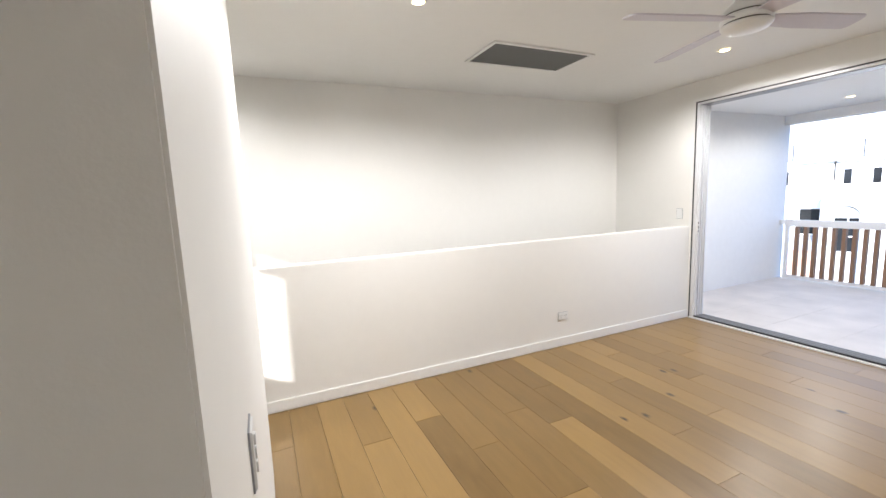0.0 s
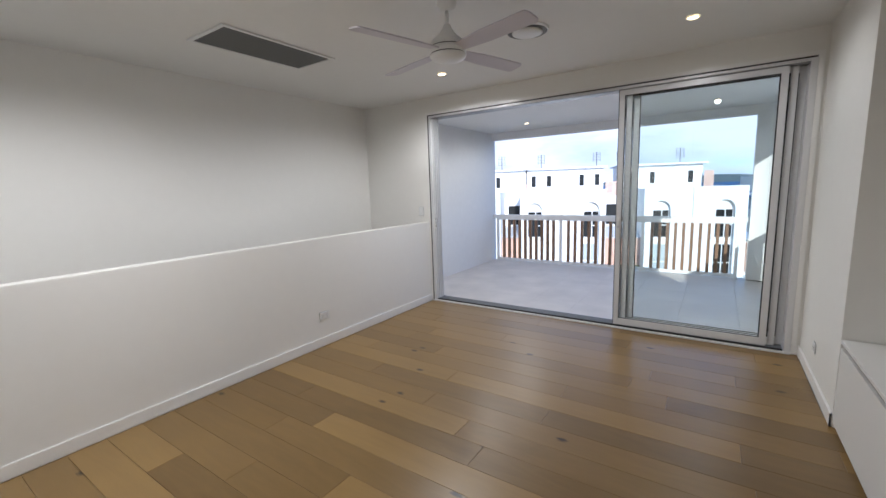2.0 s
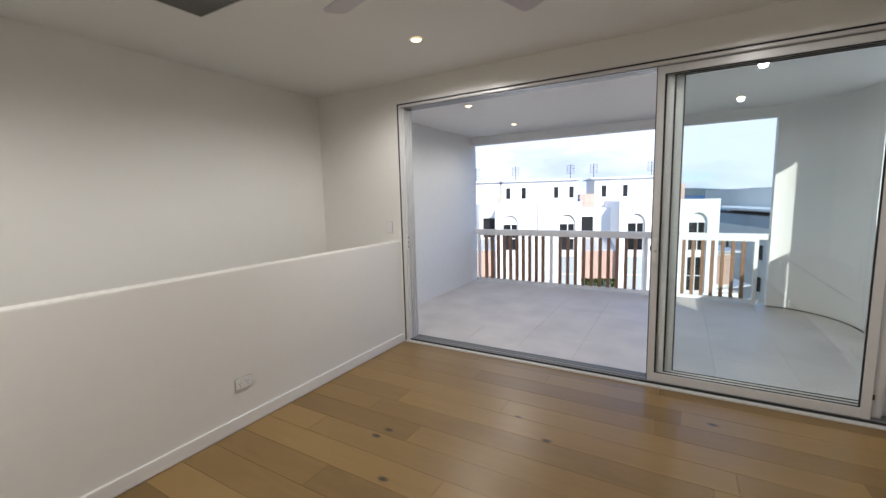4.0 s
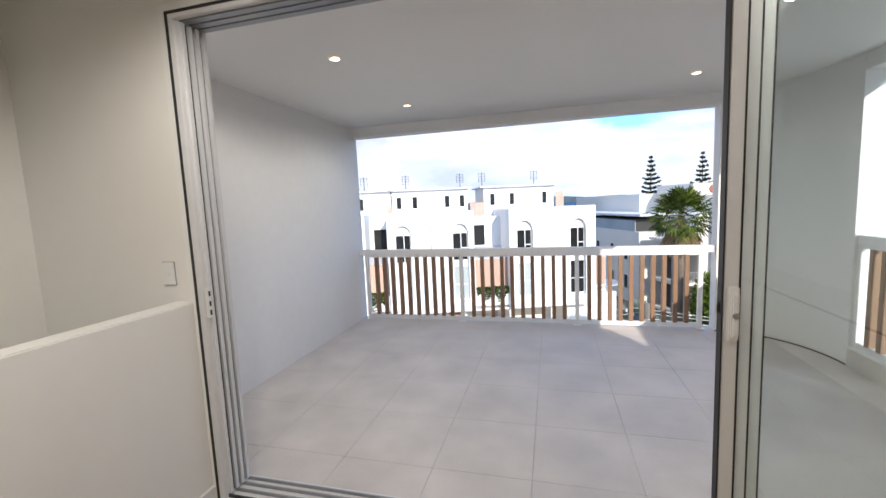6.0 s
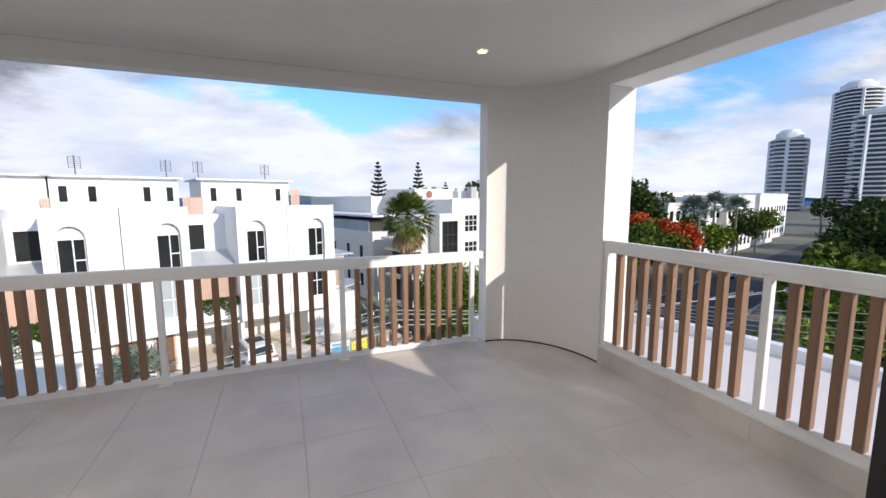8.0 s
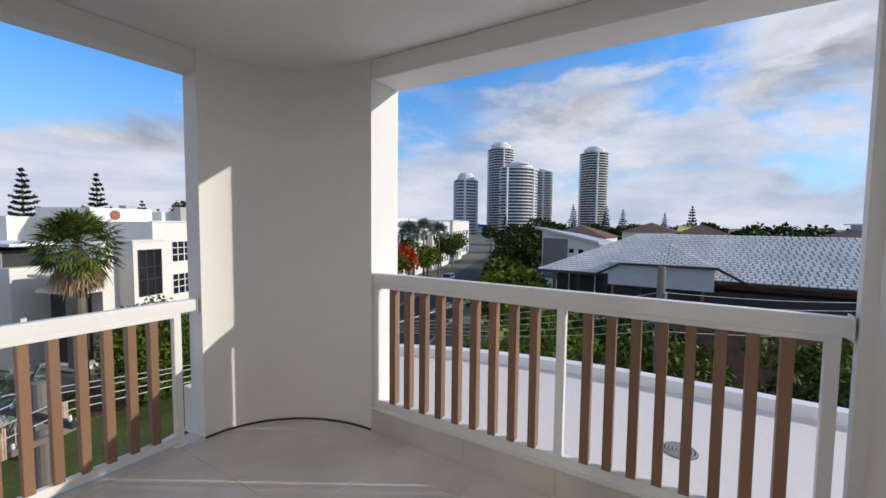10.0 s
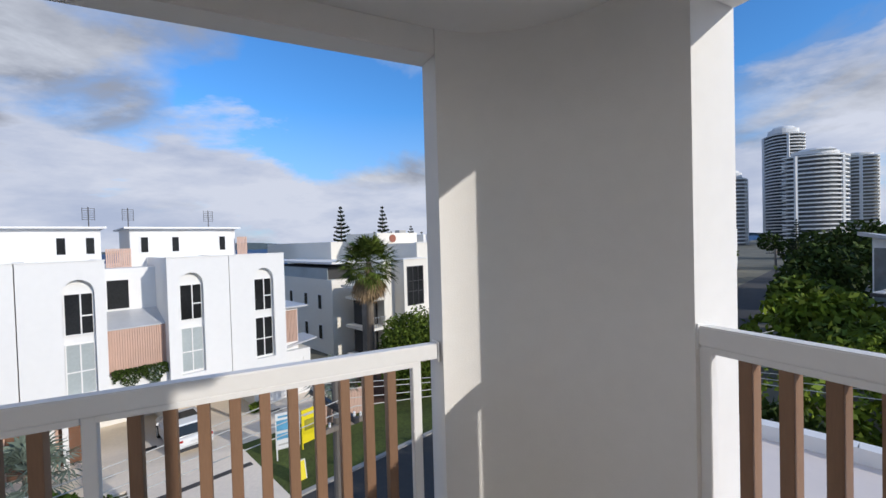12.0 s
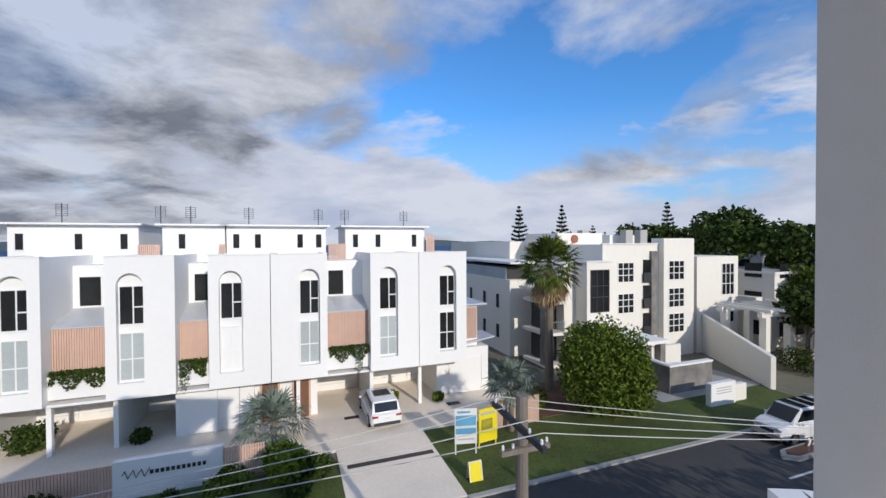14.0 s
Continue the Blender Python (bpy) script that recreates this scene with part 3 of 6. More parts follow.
# ---- balcony: fittings ----
def railing(name, m, length, posts, top, low, label, foot=True):
    """A railing along +x of m: posts, double top rail, bottom rail and upright slats. Heights are above m."""
    r = thing(name, m, label, "railing", "balcony railings")
    for x in posts:
        p = boxpart("post", (x - 0.025, x + 0.025, -0.025, 0.025, 0.012, top - 0.085), RAIL_WHITE, r, bevel=0.003)
        if foot:
            boxpart("foot", (x - 0.05, x + 0.05, -0.05, 0.05, 0.0, 0.012), RAIL_WHITE, p, bevel=0.002)
    boxpart("top_rail", (0, length, -0.034, 0.034, top - 0.085, top), RAIL_WHITE, r, bevel=0.006)
    for a, b in zip(posts, posts[1:]):
        a, b = a + 0.025, b - 0.025
        boxpart("channel", (a, b, -0.034, 0.034, top - 0.112, top - 0.085), RAIL_WHITE, r, bevel=0.002)
        boxpart("bottom_rail", (a, b, -0.022, 0.022, low, low + 0.06), RAIL_WHITE, r, bevel=0.003)
        n = max(1, round((b - a) / 0.131) - 1)
        for k in range(n):
            x = a + (b - a) * (k + 1) / (n + 1)
            boxpart("slat", (x - 0.024, x + 0.024, -0.033, 0.033, low + 0.06, top - 0.112), SLAT, r, "brown timber-look slat", 0.002)
    for x in (0.0, length):
        s = 1 if x == 0 else -1
        boxpart("end_bracket", (min(x, x + s * 0.008), max(x, x + s * 0.008), -0.045, 0.045, top - 0.1, top + 0.01), RAIL_WHITE, r, "white wall bracket", 0.002)


railing("front_railing", pose(-1.03, 3.86 + 0.06, ZB), 4.655, (0.1, 1.535, 3.085, 4.52), 1.045, 0.018, "white metal balcony railing with brown vertical slats")
railing("side_railing", pose(4.45, 0.23, 0.0, 0, 0, 90), 2.67, (0.06, 1.23, 2.645), 1.06, 0.012, "white metal side railing with brown vertical slats on an upstand")

# ---- street: ground ----
G, TURN = -9.2, 18.5


def street(u, v, z=0.0, rz=0.0):
    """A pose in the street's own axes: u along the kerb, v away from the balcony, z above the ground."""
    a = radians(TURN)
    return pose(u * math.cos(a) - v * math.sin(a), u * math.sin(a) + v * math.cos(a), G + z, 0, 0, TURN + rz)


ASPHALT = material("asphalt", (0.060, 0.058, 0.056), 0.9, spread=0.22, scale=0.8, bump=0.3, bump_scale=60)
EARTH = material("dry_ground", (0.16, 0.15, 0.11), 0.95, spread=0.3, scale=0.3)
CONCRETE = material("pale_concrete", (0.82, 0.72, 0.60), 0.8, spread=0.12, scale=1.0, bump=0.1, bump_scale=80)
KERB = material("grey_concrete", (0.36, 0.35, 0.33), 0.85, spread=0.2, scale=3, bump=0.15, bump_scale=60)
GRASS = material("mown_grass", (0.066, 0.092, 0.016), 0.95, spread=0.45, scale=1.6, bump=0.6, bump_scale=50, fine=0.5)
MULCH = material("bark_mulch", (0.13, 0.065, 0.04), 0.95, spread=0.4, scale=3, bump=0.5, bump_scale=40, fine=0.5)
SEA = material("sea_water", (0.035, 0.10, 0.21), 0.6, spread=0.2, scale=0.02, bump=0.2, bump_scale=0.4, spec=0.1)
HOUSE = material("white_house_render", (0.82, 0.81, 0.79), 0.8, spread=0.03, scale=0.6, bump=0.05, bump_scale=40)
CREAM = material("cream_house_render", (0.80, 0.76, 0.68), 0.8, spread=0.05, scale=0.5, bump=0.05, bump_scale=40)
GREYWALL = material("grey_render", (0.42, 0.41, 0.39), 0.8, spread=0.08, scale=0.6)
PANE = material("dark_window_glass", (0.022, 0.023, 0.024), 0.10, spread=0.5, scale=2.2, spec=0.28)
CURTAIN = material("pale_blind_glass", (0.42, 0.46, 0.46), 0.2, spread=0.15, scale=1.5)
PINKWOOD = material("pale_pink_timber", (0.62, 0.42, 0.33), 0.7, spread=0.12, scale=3, random_value=0.2)
STONE = material("stacked_stone", (0.20, 0.19, 0.175), 0.85, spread=0.5, scale=4, bump=0.8, bump_scale=12, fine=0.8)
METALROOF = material("pale_metal_roof", (0.55, 0.56, 0.58), 0.45, 0.2, spread=0.08)
# near-black colour that paints the shade inside openings, balconies and verandahs
PAINTED_SHADE = material("painted_deep_shade", (0.05, 0.05, 0.05), 0.9)
BARK = material("grey_bark", (0.20, 0.16, 0.12), 0.95, spread=0.4, scale=4, bump=0.7, bump_scale=14, stretch=(1, 1, 0.3))
WOODPOLE = material("weathered_pole_timber", (0.22, 0.19, 0.16), 0.9, spread=0.3, scale=3, stretch=(3, 3, 0.3), bump=0.4, bump_scale=20)
DARKMETAL = material("dark_metal", (0.06, 0.06, 0.065), 0.5, 0.5)


def leaf_material(name, color, spread=0.55):
    m = bpy.data.materials.new(name)
    m.use_nodes = True
    nt = m.node_tree
    N, L = nt.nodes.new, nt.links.new
    bs = nt.nodes["Principled BSDF"]
    bs.inputs["Roughness"].default_value = 0.6
    bs.inputs["Specular IOR Level"].default_value = 0.08
    geo = N("ShaderNodeNewGeometry")
    mr = N("ShaderNodeMapRange"); mr.inputs[3].default_value, mr.inputs[4].default_value = 1 - spread, 1 + spread
    L(geo.outputs["Random Per Island"], mr.inputs[0])
    mul = N("ShaderNodeVectorMath"); mul.operation = "MULTIPLY"; mul.inputs[0].default_value = color
    L(mr.outputs[0], mul.inputs[1]); L(mul.outputs[0], bs.inputs["Base Color"])
    return m


LEAF = leaf_material("green_leaf", (0.095, 0.135, 0.020))
LEAF_DARK = leaf_material("dark_green_leaf", (0.042, 0.066, 0.014))
LEAF_LIME = leaf_material("fresh_green_leaf", (0.14, 0.19, 0.02))
LEAF_PINE = leaf_material("pine_needles", (0.022, 0.036, 0.022))
LEAF_RED = leaf_material("orange_red_blossom", (0.42, 0.07, 0.02))
FROND = leaf_material("green_frond", (0.085, 0.115, 0.022))
FROND_GREY = leaf_material("grey_green_frond", (0.16, 0.20, 0.16), 0.35)
FROND_DRY = leaf_material("dry_brown_frond", (0.36, 0.25, 0.14), 0.4)


def ground_sheet(name, u0, u1, v0, v1, z0, z1, mat, label):
    bm = bmesh.new()
    box(bm, u0, u1, v0, v1, z0, z1, street(0, 0))
    return tagged(mesh_object(name, bm, mat), label, kind="structure")


ground_sheet("ground", -2500, 2500, -2500, 2500, -0.9, -0.10, EARTH, "dry open ground out to the horizon")
ground_sheet("road", -300, 900, 9.6, 17.5, -0.4, -0.06, ASPHALT, "dark asphalt street")
ground_sheet("water", -2400, 2400, 100, 2400, -0.5, -0.05, SEA, "blue sea beyond the houses")
ground_sheet("pavement_front", 5.35, 10.25, 17.75, 33.0, -0.3, 0.0, CONCRETE, "pale concrete driveway")
ground_sheet("pavement_forecourt", -14, 5.35, 23.6, 33.0, -0.3, -0.004, CONCRETE, "pale concrete forecourt")
ground_sheet("pavement_garage", 10.25, 17.6, 24.2, 33.0, -0.3, -0.008, CONCRETE, "pale concrete apron before the garage")
ground_sheet("lawn", 10.25, 36, 17.75, 24.2, -0.3, -0.02, GRASS, "green mown verge")
ground_sheet("lawn_left", -14, 5.35, 17.75, 22.6, -0.3, -0.024, GRASS, "green planted verge before the sign wall")
ground_sheet("garden_bed", 17.6, 26.5, 23.2, 28.5, -0.3, 0.02, MULCH, "brown bark garden bed")
ground_sheet("pavement_side", 26.6, 36.5, 22.4, 30.0, -0.3, -0.012, KERB, "grey concrete entry drive")
ground_sheet("kerb", -14, 5.35, 17.5, 17.75, -0.3, 0.03, KERB, "grey concrete kerb")
ground_sheet("kerb_right", 10.25, 60, 17.5, 17.75, -0.3, 0.03, KERB, "grey concrete kerb")
ground_sheet("kerb_ramp", 5.35, 10.25, 17.5, 17.75, -0.3, -0.03, KERB, "lowered kerb at the driveway")
ground_sheet("kerb_near", -60, 300, 9.35, 9.6, -0.3, 0.03, KERB, "grey concrete kerb on the near side")
for u0, u1, v0, v1 in ((5.7, 10.05, 21.6, 21.95), (6.2, 7.1, 27.2, 27.6), (-3.6, -2.6, 25.6, 26.0), (12.9, 13.8, 27.0, 27.5)):
    t = thing("channel_drain", street(u0, v0), "dark steel drain grating in the driveway", "drain", "driveway drains")
    boxpart("frame", (0, u1 - u0, 0, v1 - v0, 0.0, 0.012), DARKMETAL, t)
    n = max(8, round((u1 - u0) / 0.09))
    for k in range(n):
        boxpart("bar", ((u1 - u0) * (k + 0.2) / n, (u1 - u0) * (k + 0.5) / n, 0.04, v1 - v0 - 0.04, 0.012, 0.02), DARKMETAL, t)
PAINT = material("white_road_paint", (0.7, 0.7, 0.68), 0.7, spread=0.2, scale=2)
ground_sheet("road_line", 24.5, 31, 13.75, 13.87, -0.1, -0.055, PAINT, "white painted lane line")
t = thing("traffic_island", street(28.6, 15.0), "low concrete traffic island in the road", "traffic island")
bm = bmesh.new()
prism(bm, [(-2.6, 0.0), (-2.0, -0.45), (6, -0.6), (6, 0.6), (-2.0, 0.45)], -0.1, 0.12)
part("kerb", bm, KERB, t, bevel=0.03)
bm = bmesh.new()
prism(bm, [(-2.2, 0.0), (-1.8, -0.3), (5.9, -0.45), (5.9, 0.45), (-1.8, 0.3)], 0.12, 0.13)
part("infill", bm, MULCH, t)

UP = pose(0, 0, 0, 90, 0, 0)  # turns an outline in x, z into an upright slab, depth along +y


def window(parent, u0, u1, z0, z1, v, cols=(0.5,), bars=(), pane=PANE, frame=None, t=0.06):
    """A framed window facing -v: frame, mullions and one pane a field."""
    frame = frame or TRIM
    bm = bmesh.new()
    box(bm, u0, u1, v - 0.03, v + 0.03, z0, z0 + t); box(bm, u0, u1, v - 0.03, v + 0.03, z1 - t, z1)
    box(bm, u0, u0 + t, v - 0.03, v + 0.03, z0 + t, z1 - t); box(bm, u1 - t, u1, v - 0.03, v + 0.03, z0 + t, z1 - t)
    us = [u0 + t] + [u0 + (u1 - u0) * c for c in cols] + [u1 - t]
    zs = [z0 + t] + [z0 + (z1 - z0) * c for c in bars] + [z1 - t]
    for c in us[1:-1]:
        box(bm, c - t / 2, c + t / 2, v - 0.028, v + 0.028, z0 + t, z1 - t)
    for c in zs[1:-1]:
        box(bm, u0 + t, u1 - t, v - 0.026, v + 0.026, c - t / 2, c + t / 2)
    w = part("window", bm, frame, parent)
    for a, b in zip(us, us[1:]):
        for c, d in zip(zs, zs[1:]):
            boxpart("pane", (a, b, v + 0.0, v + 0.012, c, d), pane, w)
    return w


def side_window(parent, u, v0, v1, z0, z1, pane=PANE):
    """A window in a wall that faces -u."""
    bm = bmesh.new()
    box(bm, u - 0.03, u + 0.03, v0, v1, z0, z0 + 0.06); box(bm, u - 0.03, u + 0.03, v0, v1, z1 - 0.06, z1)
    box(bm, u - 0.03, u + 0.03, v0, v0 + 0.06, z0 + 0.06, z1 - 0.06); box(bm, u - 0.03, u + 0.03, v1 - 0.06, v1, z0 + 0.06, z1 - 0.06)
    w = part("window", bm, TRIM, parent)
    boxpart("pane", (u - 0.012, u, v0 + 0.06, v1 - 0.06, z0 + 0.06, z1 - 0.06), pane, w)


def tower(parent, u0, u1, v, a, lower=CURTAIN, b=1.18, z0=2.75, z1=10.15, deep=6.0, side=0.0):
    """A projecting white bay with a tall arched niche and its windows."""
    bw, dep, sill, spring, top = b, 0.32, 3.55, 8.62, 9.28
    lo, hi = u0 + a + 0.07, u0 + a + 0.07 + bw
    bm = bmesh.new()
    box(bm, u0, lo, v, v + dep, z0, z1); box(bm, hi, u1, v, v + dep, z0, z1); box(bm, lo, hi, v, v + dep, z0, sill)
    arc = [(lo + bw / 2 - bw / 2 * math.cos(k / 14 * math.pi), spring + (top - spring) * math.sin(k / 14 * math.pi)) for k in range(15)]
    prism(bm, arc + [(hi, z1), (lo, z1)], -v - dep, -v, UP)
    part("wall", bm, HOUSE, parent, "white wall with an arched niche")
    bm = bmesh.new()
    box(bm, u0, u1, v + dep, v + deep, z0, z1 - 0.25)
    box(bm, u0, u0 + 0.2, v + dep, v + deep, z1 - 0.25, z1); box(bm, u1 - 0.2, u1, v + dep, v + deep, z1 - 0.25, z1)
    part("bay_body", bm, HOUSE, parent)
    window(parent, lo + 0.02, hi - 0.02, 6.55, 8.62, v + dep - 0.03, (0.56,), (), PANE)
    boxpart("transom", (lo + (hi - lo) * 0.56, hi - 0.06, v + dep - 0.055, v + dep - 0.02, 7.45, 7.52), TRIM, parent)
    window(parent, lo + 0.02, hi - 0.02, 3.62, 6.15, v + dep - 0.03, (0.5,), (0.45,), lower)
    boxpart("flashing", (u0 - 0.03, u1 + 0.03, v - 0.03, v + 0.34, z1, z1 + 0.05), TRIM, parent)


def recess(parent, u0, u1, v, z0=4.15, z1=6.45):
    """The set-back between bays: timber screen, planter, roof pane and upper wall."""
    boxpart("planter", (u0, u1, v + 0.5, v + 1.3, 2.95, z0 - 0.02), HOUSE, parent, "white planter ledge")
    boxpart("screen_back", (u0, u1, v + 0.95, v + 1.0, z0, z1), PINKWOOD, parent, "timber screen backing")
    n = int((u1 - u0) / 0.105)
    for k in range(n):
        x = u0 + (u1 - u0) * (k + 0.5) / n
        boxpart("screen_slat", (x - 0.033, x + 0.033, v + 0.89, v + 0.95, z0, z1), PINKWOOD, parent)
    bm = bmesh.new()
    prism(bm, [(v + 0.85, z1), (v + 0.85, z1 + 0.06), (v + 3.2, z1 + 0.75), (v + 3.2, z1 + 0.69)], u0, u1, Matrix(((0, 0, 1, 0), (1, 0, 0, 0), (0, 1, 0, 0), (0, 0, 0, 1))))
    part("lean_to_roof", bm, METALROOF, parent, "pale metal lean-to roof")
    boxpart("upper_wall", (u0, u1, v + 3.2, v + 5.9, 2.95, 9.6), HOUSE, parent)
    window(parent, u0 + 0.25, min(u1 - 0.2, u0 + 1.35), 7.25, 9.0, v + 3.17, (), (), PANE)


def penthouse(parent, u0, u1, v, z1, wins):
    """Set-back top storey with small upright windows and a thin roof."""
    bm = bmesh.new()
    box(bm, u0, u1, v, v + 5, 9.6, z1)
    part("top_storey", bm, HOUSE, parent)
    boxpart("roof", (u0 - 0.3, u1 + 0.25, v - 0.35, v + 5.3, z1, z1 + 0.1), METALROOF, parent, "thin pale metal roof", 0.02)
    boxpart("gutter", (u0 - 0.32, u1 + 0.27, v - 0.43, v - 0.35, z1 - 0.02, z1 + 0.1), TRIM, parent)
    for x in wins:
        window(parent, x, x + 0.5, 10.42, 11.5, v - 0.02, (), (), PANE)


def hanging_plant(m, width, drop, label, mat=None, n=2200):
    p = thing("trailing_plant", m, label, "plant", "planter plants")
    rng = np.random.default_rng(int(abs(m.translation.x * 97 + m.translation.y * 31)) + 3)
    pts = np.stack([rng.uniform(0, width, n), rng.uniform(-0.22, 0.25, n), np.zeros(n)], 1)
    wave = 0.45 + 0.55 * np.abs(np.sin(pts[:, 0] * 2.9 + m.translation.x))
    pts[:, 2] = 0.25 - rng.random(n) ** 1.2 * drop * wave
    leaves(p, "foliage", pts, 0.075, mat or LEAF_DARK, 5)


def leaves(parent, name, pts, size, mat, seed, up=0.0):
    """Many small pointed leaves, each its own island, joined in one mesh."""
    rng = np.random.default_rng(seed)
    n = len(pts)
    d = rng.normal(size=(n, 3)); d /= np.linalg.norm(d, axis=1)[:, None]
    d[:, 2] = d[:, 2] * (1 - up)
    e = np.cross(d, rng.normal(size=(n, 3))); e /= np.linalg.norm(e, axis=1)[:, None] + 1e-9
    s = size * rng.uniform(0.6, 1.3, n)[:, None]
    vs = np.empty((n, 4, 3))
    vs[:, 0], vs[:, 1], vs[:, 2], vs[:, 3] = pts - d * s, pts + e * s * 0.55, pts + d * s, pts - e * s * 0.55
    me = bpy.data.meshes.new(name)
    me.from_pydata(vs.reshape(-1, 3).tolist(), [], [(4 * i, 4 * i + 1, 4 * i + 2, 4 * i + 3) for i in range(n)])
    me.materials.append(mat)
    ob = new(name, me)
    ob.parent = parent
    return ob


def crown_points(lumps, n, seed, inner=0.72):
    """Points near the skins of overlapping lumps: (x, y, z, radius, squash)."""
    rng = np.random.default_rng(seed)
    w = np.array([l[3] ** 2 for l in lumps]); w = w / w.sum()
    k = rng.choice(len(lumps), n, p=w)
    L = np.array(lumps)[k]
    d = rng.normal(size=(n, 3)); d /= np.linalg.norm(d, axis=1)[:, None]
    r = L[:, 3] * rng.uniform(inner, 1.06, n)
    r *= 1 + 0.12 * np.sin(d[:, 0] * 7 + L[:, 0]) * np.sin(d[:, 1] * 6 + L[:, 1])
    p = d * r[:, None]
    p[:, 2] *= L[:, 4]
    return p + L[:, :3]


def lump_set(seed, count, spread, height, radius, base):
    rng = random.Random(seed)
    out = []
    for _ in range(count):
        a, q = rng.uniform(0, math.tau), math.sqrt(rng.random()) * spread
        out.append((q * math.cos(a), q * math.sin(a), base + rng.random() * height * (1 - 0.45 * q / max(spread, 0.01)), radius * rng.uniform(0.6, 1.15), rng.uniform(0.7, 0.95)))
    return out


def tree(name, m, label, trunk_h, trunk_r, lumps, n, size, mat, seed, bark=None, category="tree", group=""):
    t = thing(name, m, label, category, group)
    bm = bmesh.new()
    rod(bm, (0, 0, -0.1), (0.05, 0.03, trunk_h * 0.55), trunk_r, 9, trunk_r * 0.8)
    rod(bm, (0.05, 0.03, trunk_h * 0.55), (0, 0, trunk_h), trunk_r * 0.8, 9, trunk_r * 0.5)
    for l in lumps[:9]:
        rod(bm, (0.04, 0.02, trunk_h * 0.6), (l[0] * 0.85, l[1] * 0.85, l[2]), trunk_r * 0.4, 6, trunk_r * 0.12)
    part("trunk", bm, bark or BARK, t)
    leaves(t, "crown", crown_points(lumps, n, seed), size, mat, seed + 1)
    return t


def fan_palm(name, m, label, trunk_h, trunk_r, petiole, radius, fronds, mat, seed, skirt=0, low=-35):
    """Fan palm: trunk, a crown of pleated fans on long stalks, dry fans hanging under it."""
    t = thing(name, m, label, "palm tree")
    rng = random.Random(seed)
    bm = bmesh.new()
    n = 8
    for k in range(n):
        rod(bm, (0, 0, -0.1 + trunk_h * k / n), (0, 0, -0.1 + trunk_h * (k + 1) / n + 0.1), trunk_r * (1.12 - 0.3 * k / n), 10, trunk_r * (1.0 - 0.3 * k / n))
    part("trunk", bm, BARK, t, "rough fibrous trunk")

    def fans(name, count, lo, hi, reach, rad, material_, droop):
        vs, fs = [], []
        for i in range(count):
            az = math.tau * (i * 0.618 + rng.random() * 0.08)
            el = radians(lo + (hi - lo) * ((i + rng.random()) / count))
            d = Vector((math.cos(az) * math.cos(el), math.sin(az) * math.cos(el), math.sin(el)))
            side = Vector((-math.sin(az), math.cos(az), 0))
            up = d.cross(side)
            L = reach * rng.uniform(0.85, 1.1)
            c = Vector((0, 0, trunk_h)) + d * L - Vector((0, 0, droop * L * 0.35))
            b = len(vs)
            vs += [Vector((0, 0, trunk_h)) - side * 0.02, Vector((0, 0, trunk_h)) + side * 0.02, c + side * 0.015, c - side * 0.015]
            fs.append((b, b + 1, b + 2, b + 3))
            m_ = 15
            for k in range(m_):
                a = radians(-115 + 230 * k / (m_ - 1))
                r = rad * rng.uniform(0.85, 1.08) * (1 - 0.22 * abs(a) / 2)
                q = d * math.cos(a) + side * math.sin(a)
                q2 = d * math.cos(a + 0.11) + side * math.sin(a + 0.11)
                q3 = d * math.cos(a - 0.11) + side * math.sin(a - 0.11)
                tip = c + q * r + Vector((0, 0, -droop * rad * (0.35 + 0.4 * rng.random())))
                b = len(vs)
                vs += [c, c + q3 * r * 0.5 + up * 0.02, tip, c + q2 * r * 0.5 - up * 0.02]
                fs.append((b, b + 1, b + 2, b + 3))
        me = bpy.data.meshes.new(name)
        me.from_pydata([tuple(v) for v in vs], [], fs)
        me.materials.append(material_)
        ob = new(name, me)
        ob.parent = t
        return ob

    fans("crown", fronds, low, 85, petiole, radius, mat, 0.45)
    if skirt:
        tagged(fans("dry_skirt", skirt, -85, -50, petiole * 0.95, radius * 0.95, FROND_DRY, 0.6), "hanging dry brown fronds")
    return t


def norfolk_pine(m, height, seed, label="tall dark norfolk pine with tiered branches"):
    t = thing("norfolk_pine", m, label, "tree", "norfolk pines")
    bm = bmesh.new()
    rod(bm, (0, 0, -0.2), (0, 0, height), height * 0.018, 8, 0.05)
    part("trunk", bm, BARK, t)
    rng = np.random.default_rng(seed)
    pts = []
    tiers = 18
    limbs = bmesh.new()
    for k in range(tiers):
        f = k / (tiers - 1)
        z = height * (0.16 + 0.82 * f)
        R = height * (0.18 * (1 - f) ** 0.85 + 0.012) * rng.uniform(0.85, 1.1)
        arms = 7 if f < 0.75 else 5
        for a in range(arms):
            az = math.tau * (a / arms + 0.21 * k) + rng.normal() * 0.15
            reach = R * rng.uniform(0.7, 1.1)
            n = int(8 + 26 * (1 - f))
            s = (0.15 + 0.85 * rng.random(n) ** 0.6) * reach
            w = 0.055 * R
            rise = 0.10 * s + 0.22 * s * (s / R)
            pts.append(np.stack([np.cos(az) * s + rng.normal(size=n) * w, np.sin(az) * s + rng.normal(size=n) * w, z + rise + rng.normal(size=n) * height * 0.0025], 1))
            rod(limbs, (0, 0, z), (math.cos(az) * reach * 0.9, math.sin(az) * reach * 0.9, z + 0.22 * reach), height * 0.004, 4, height * 0.0015)
    part("limbs", limbs, BARK, t, "tiers of level branches")
    leaves(t, "crown", np.concatenate(pts), height * 0.0175, LEAF_PINE, seed)
    return t

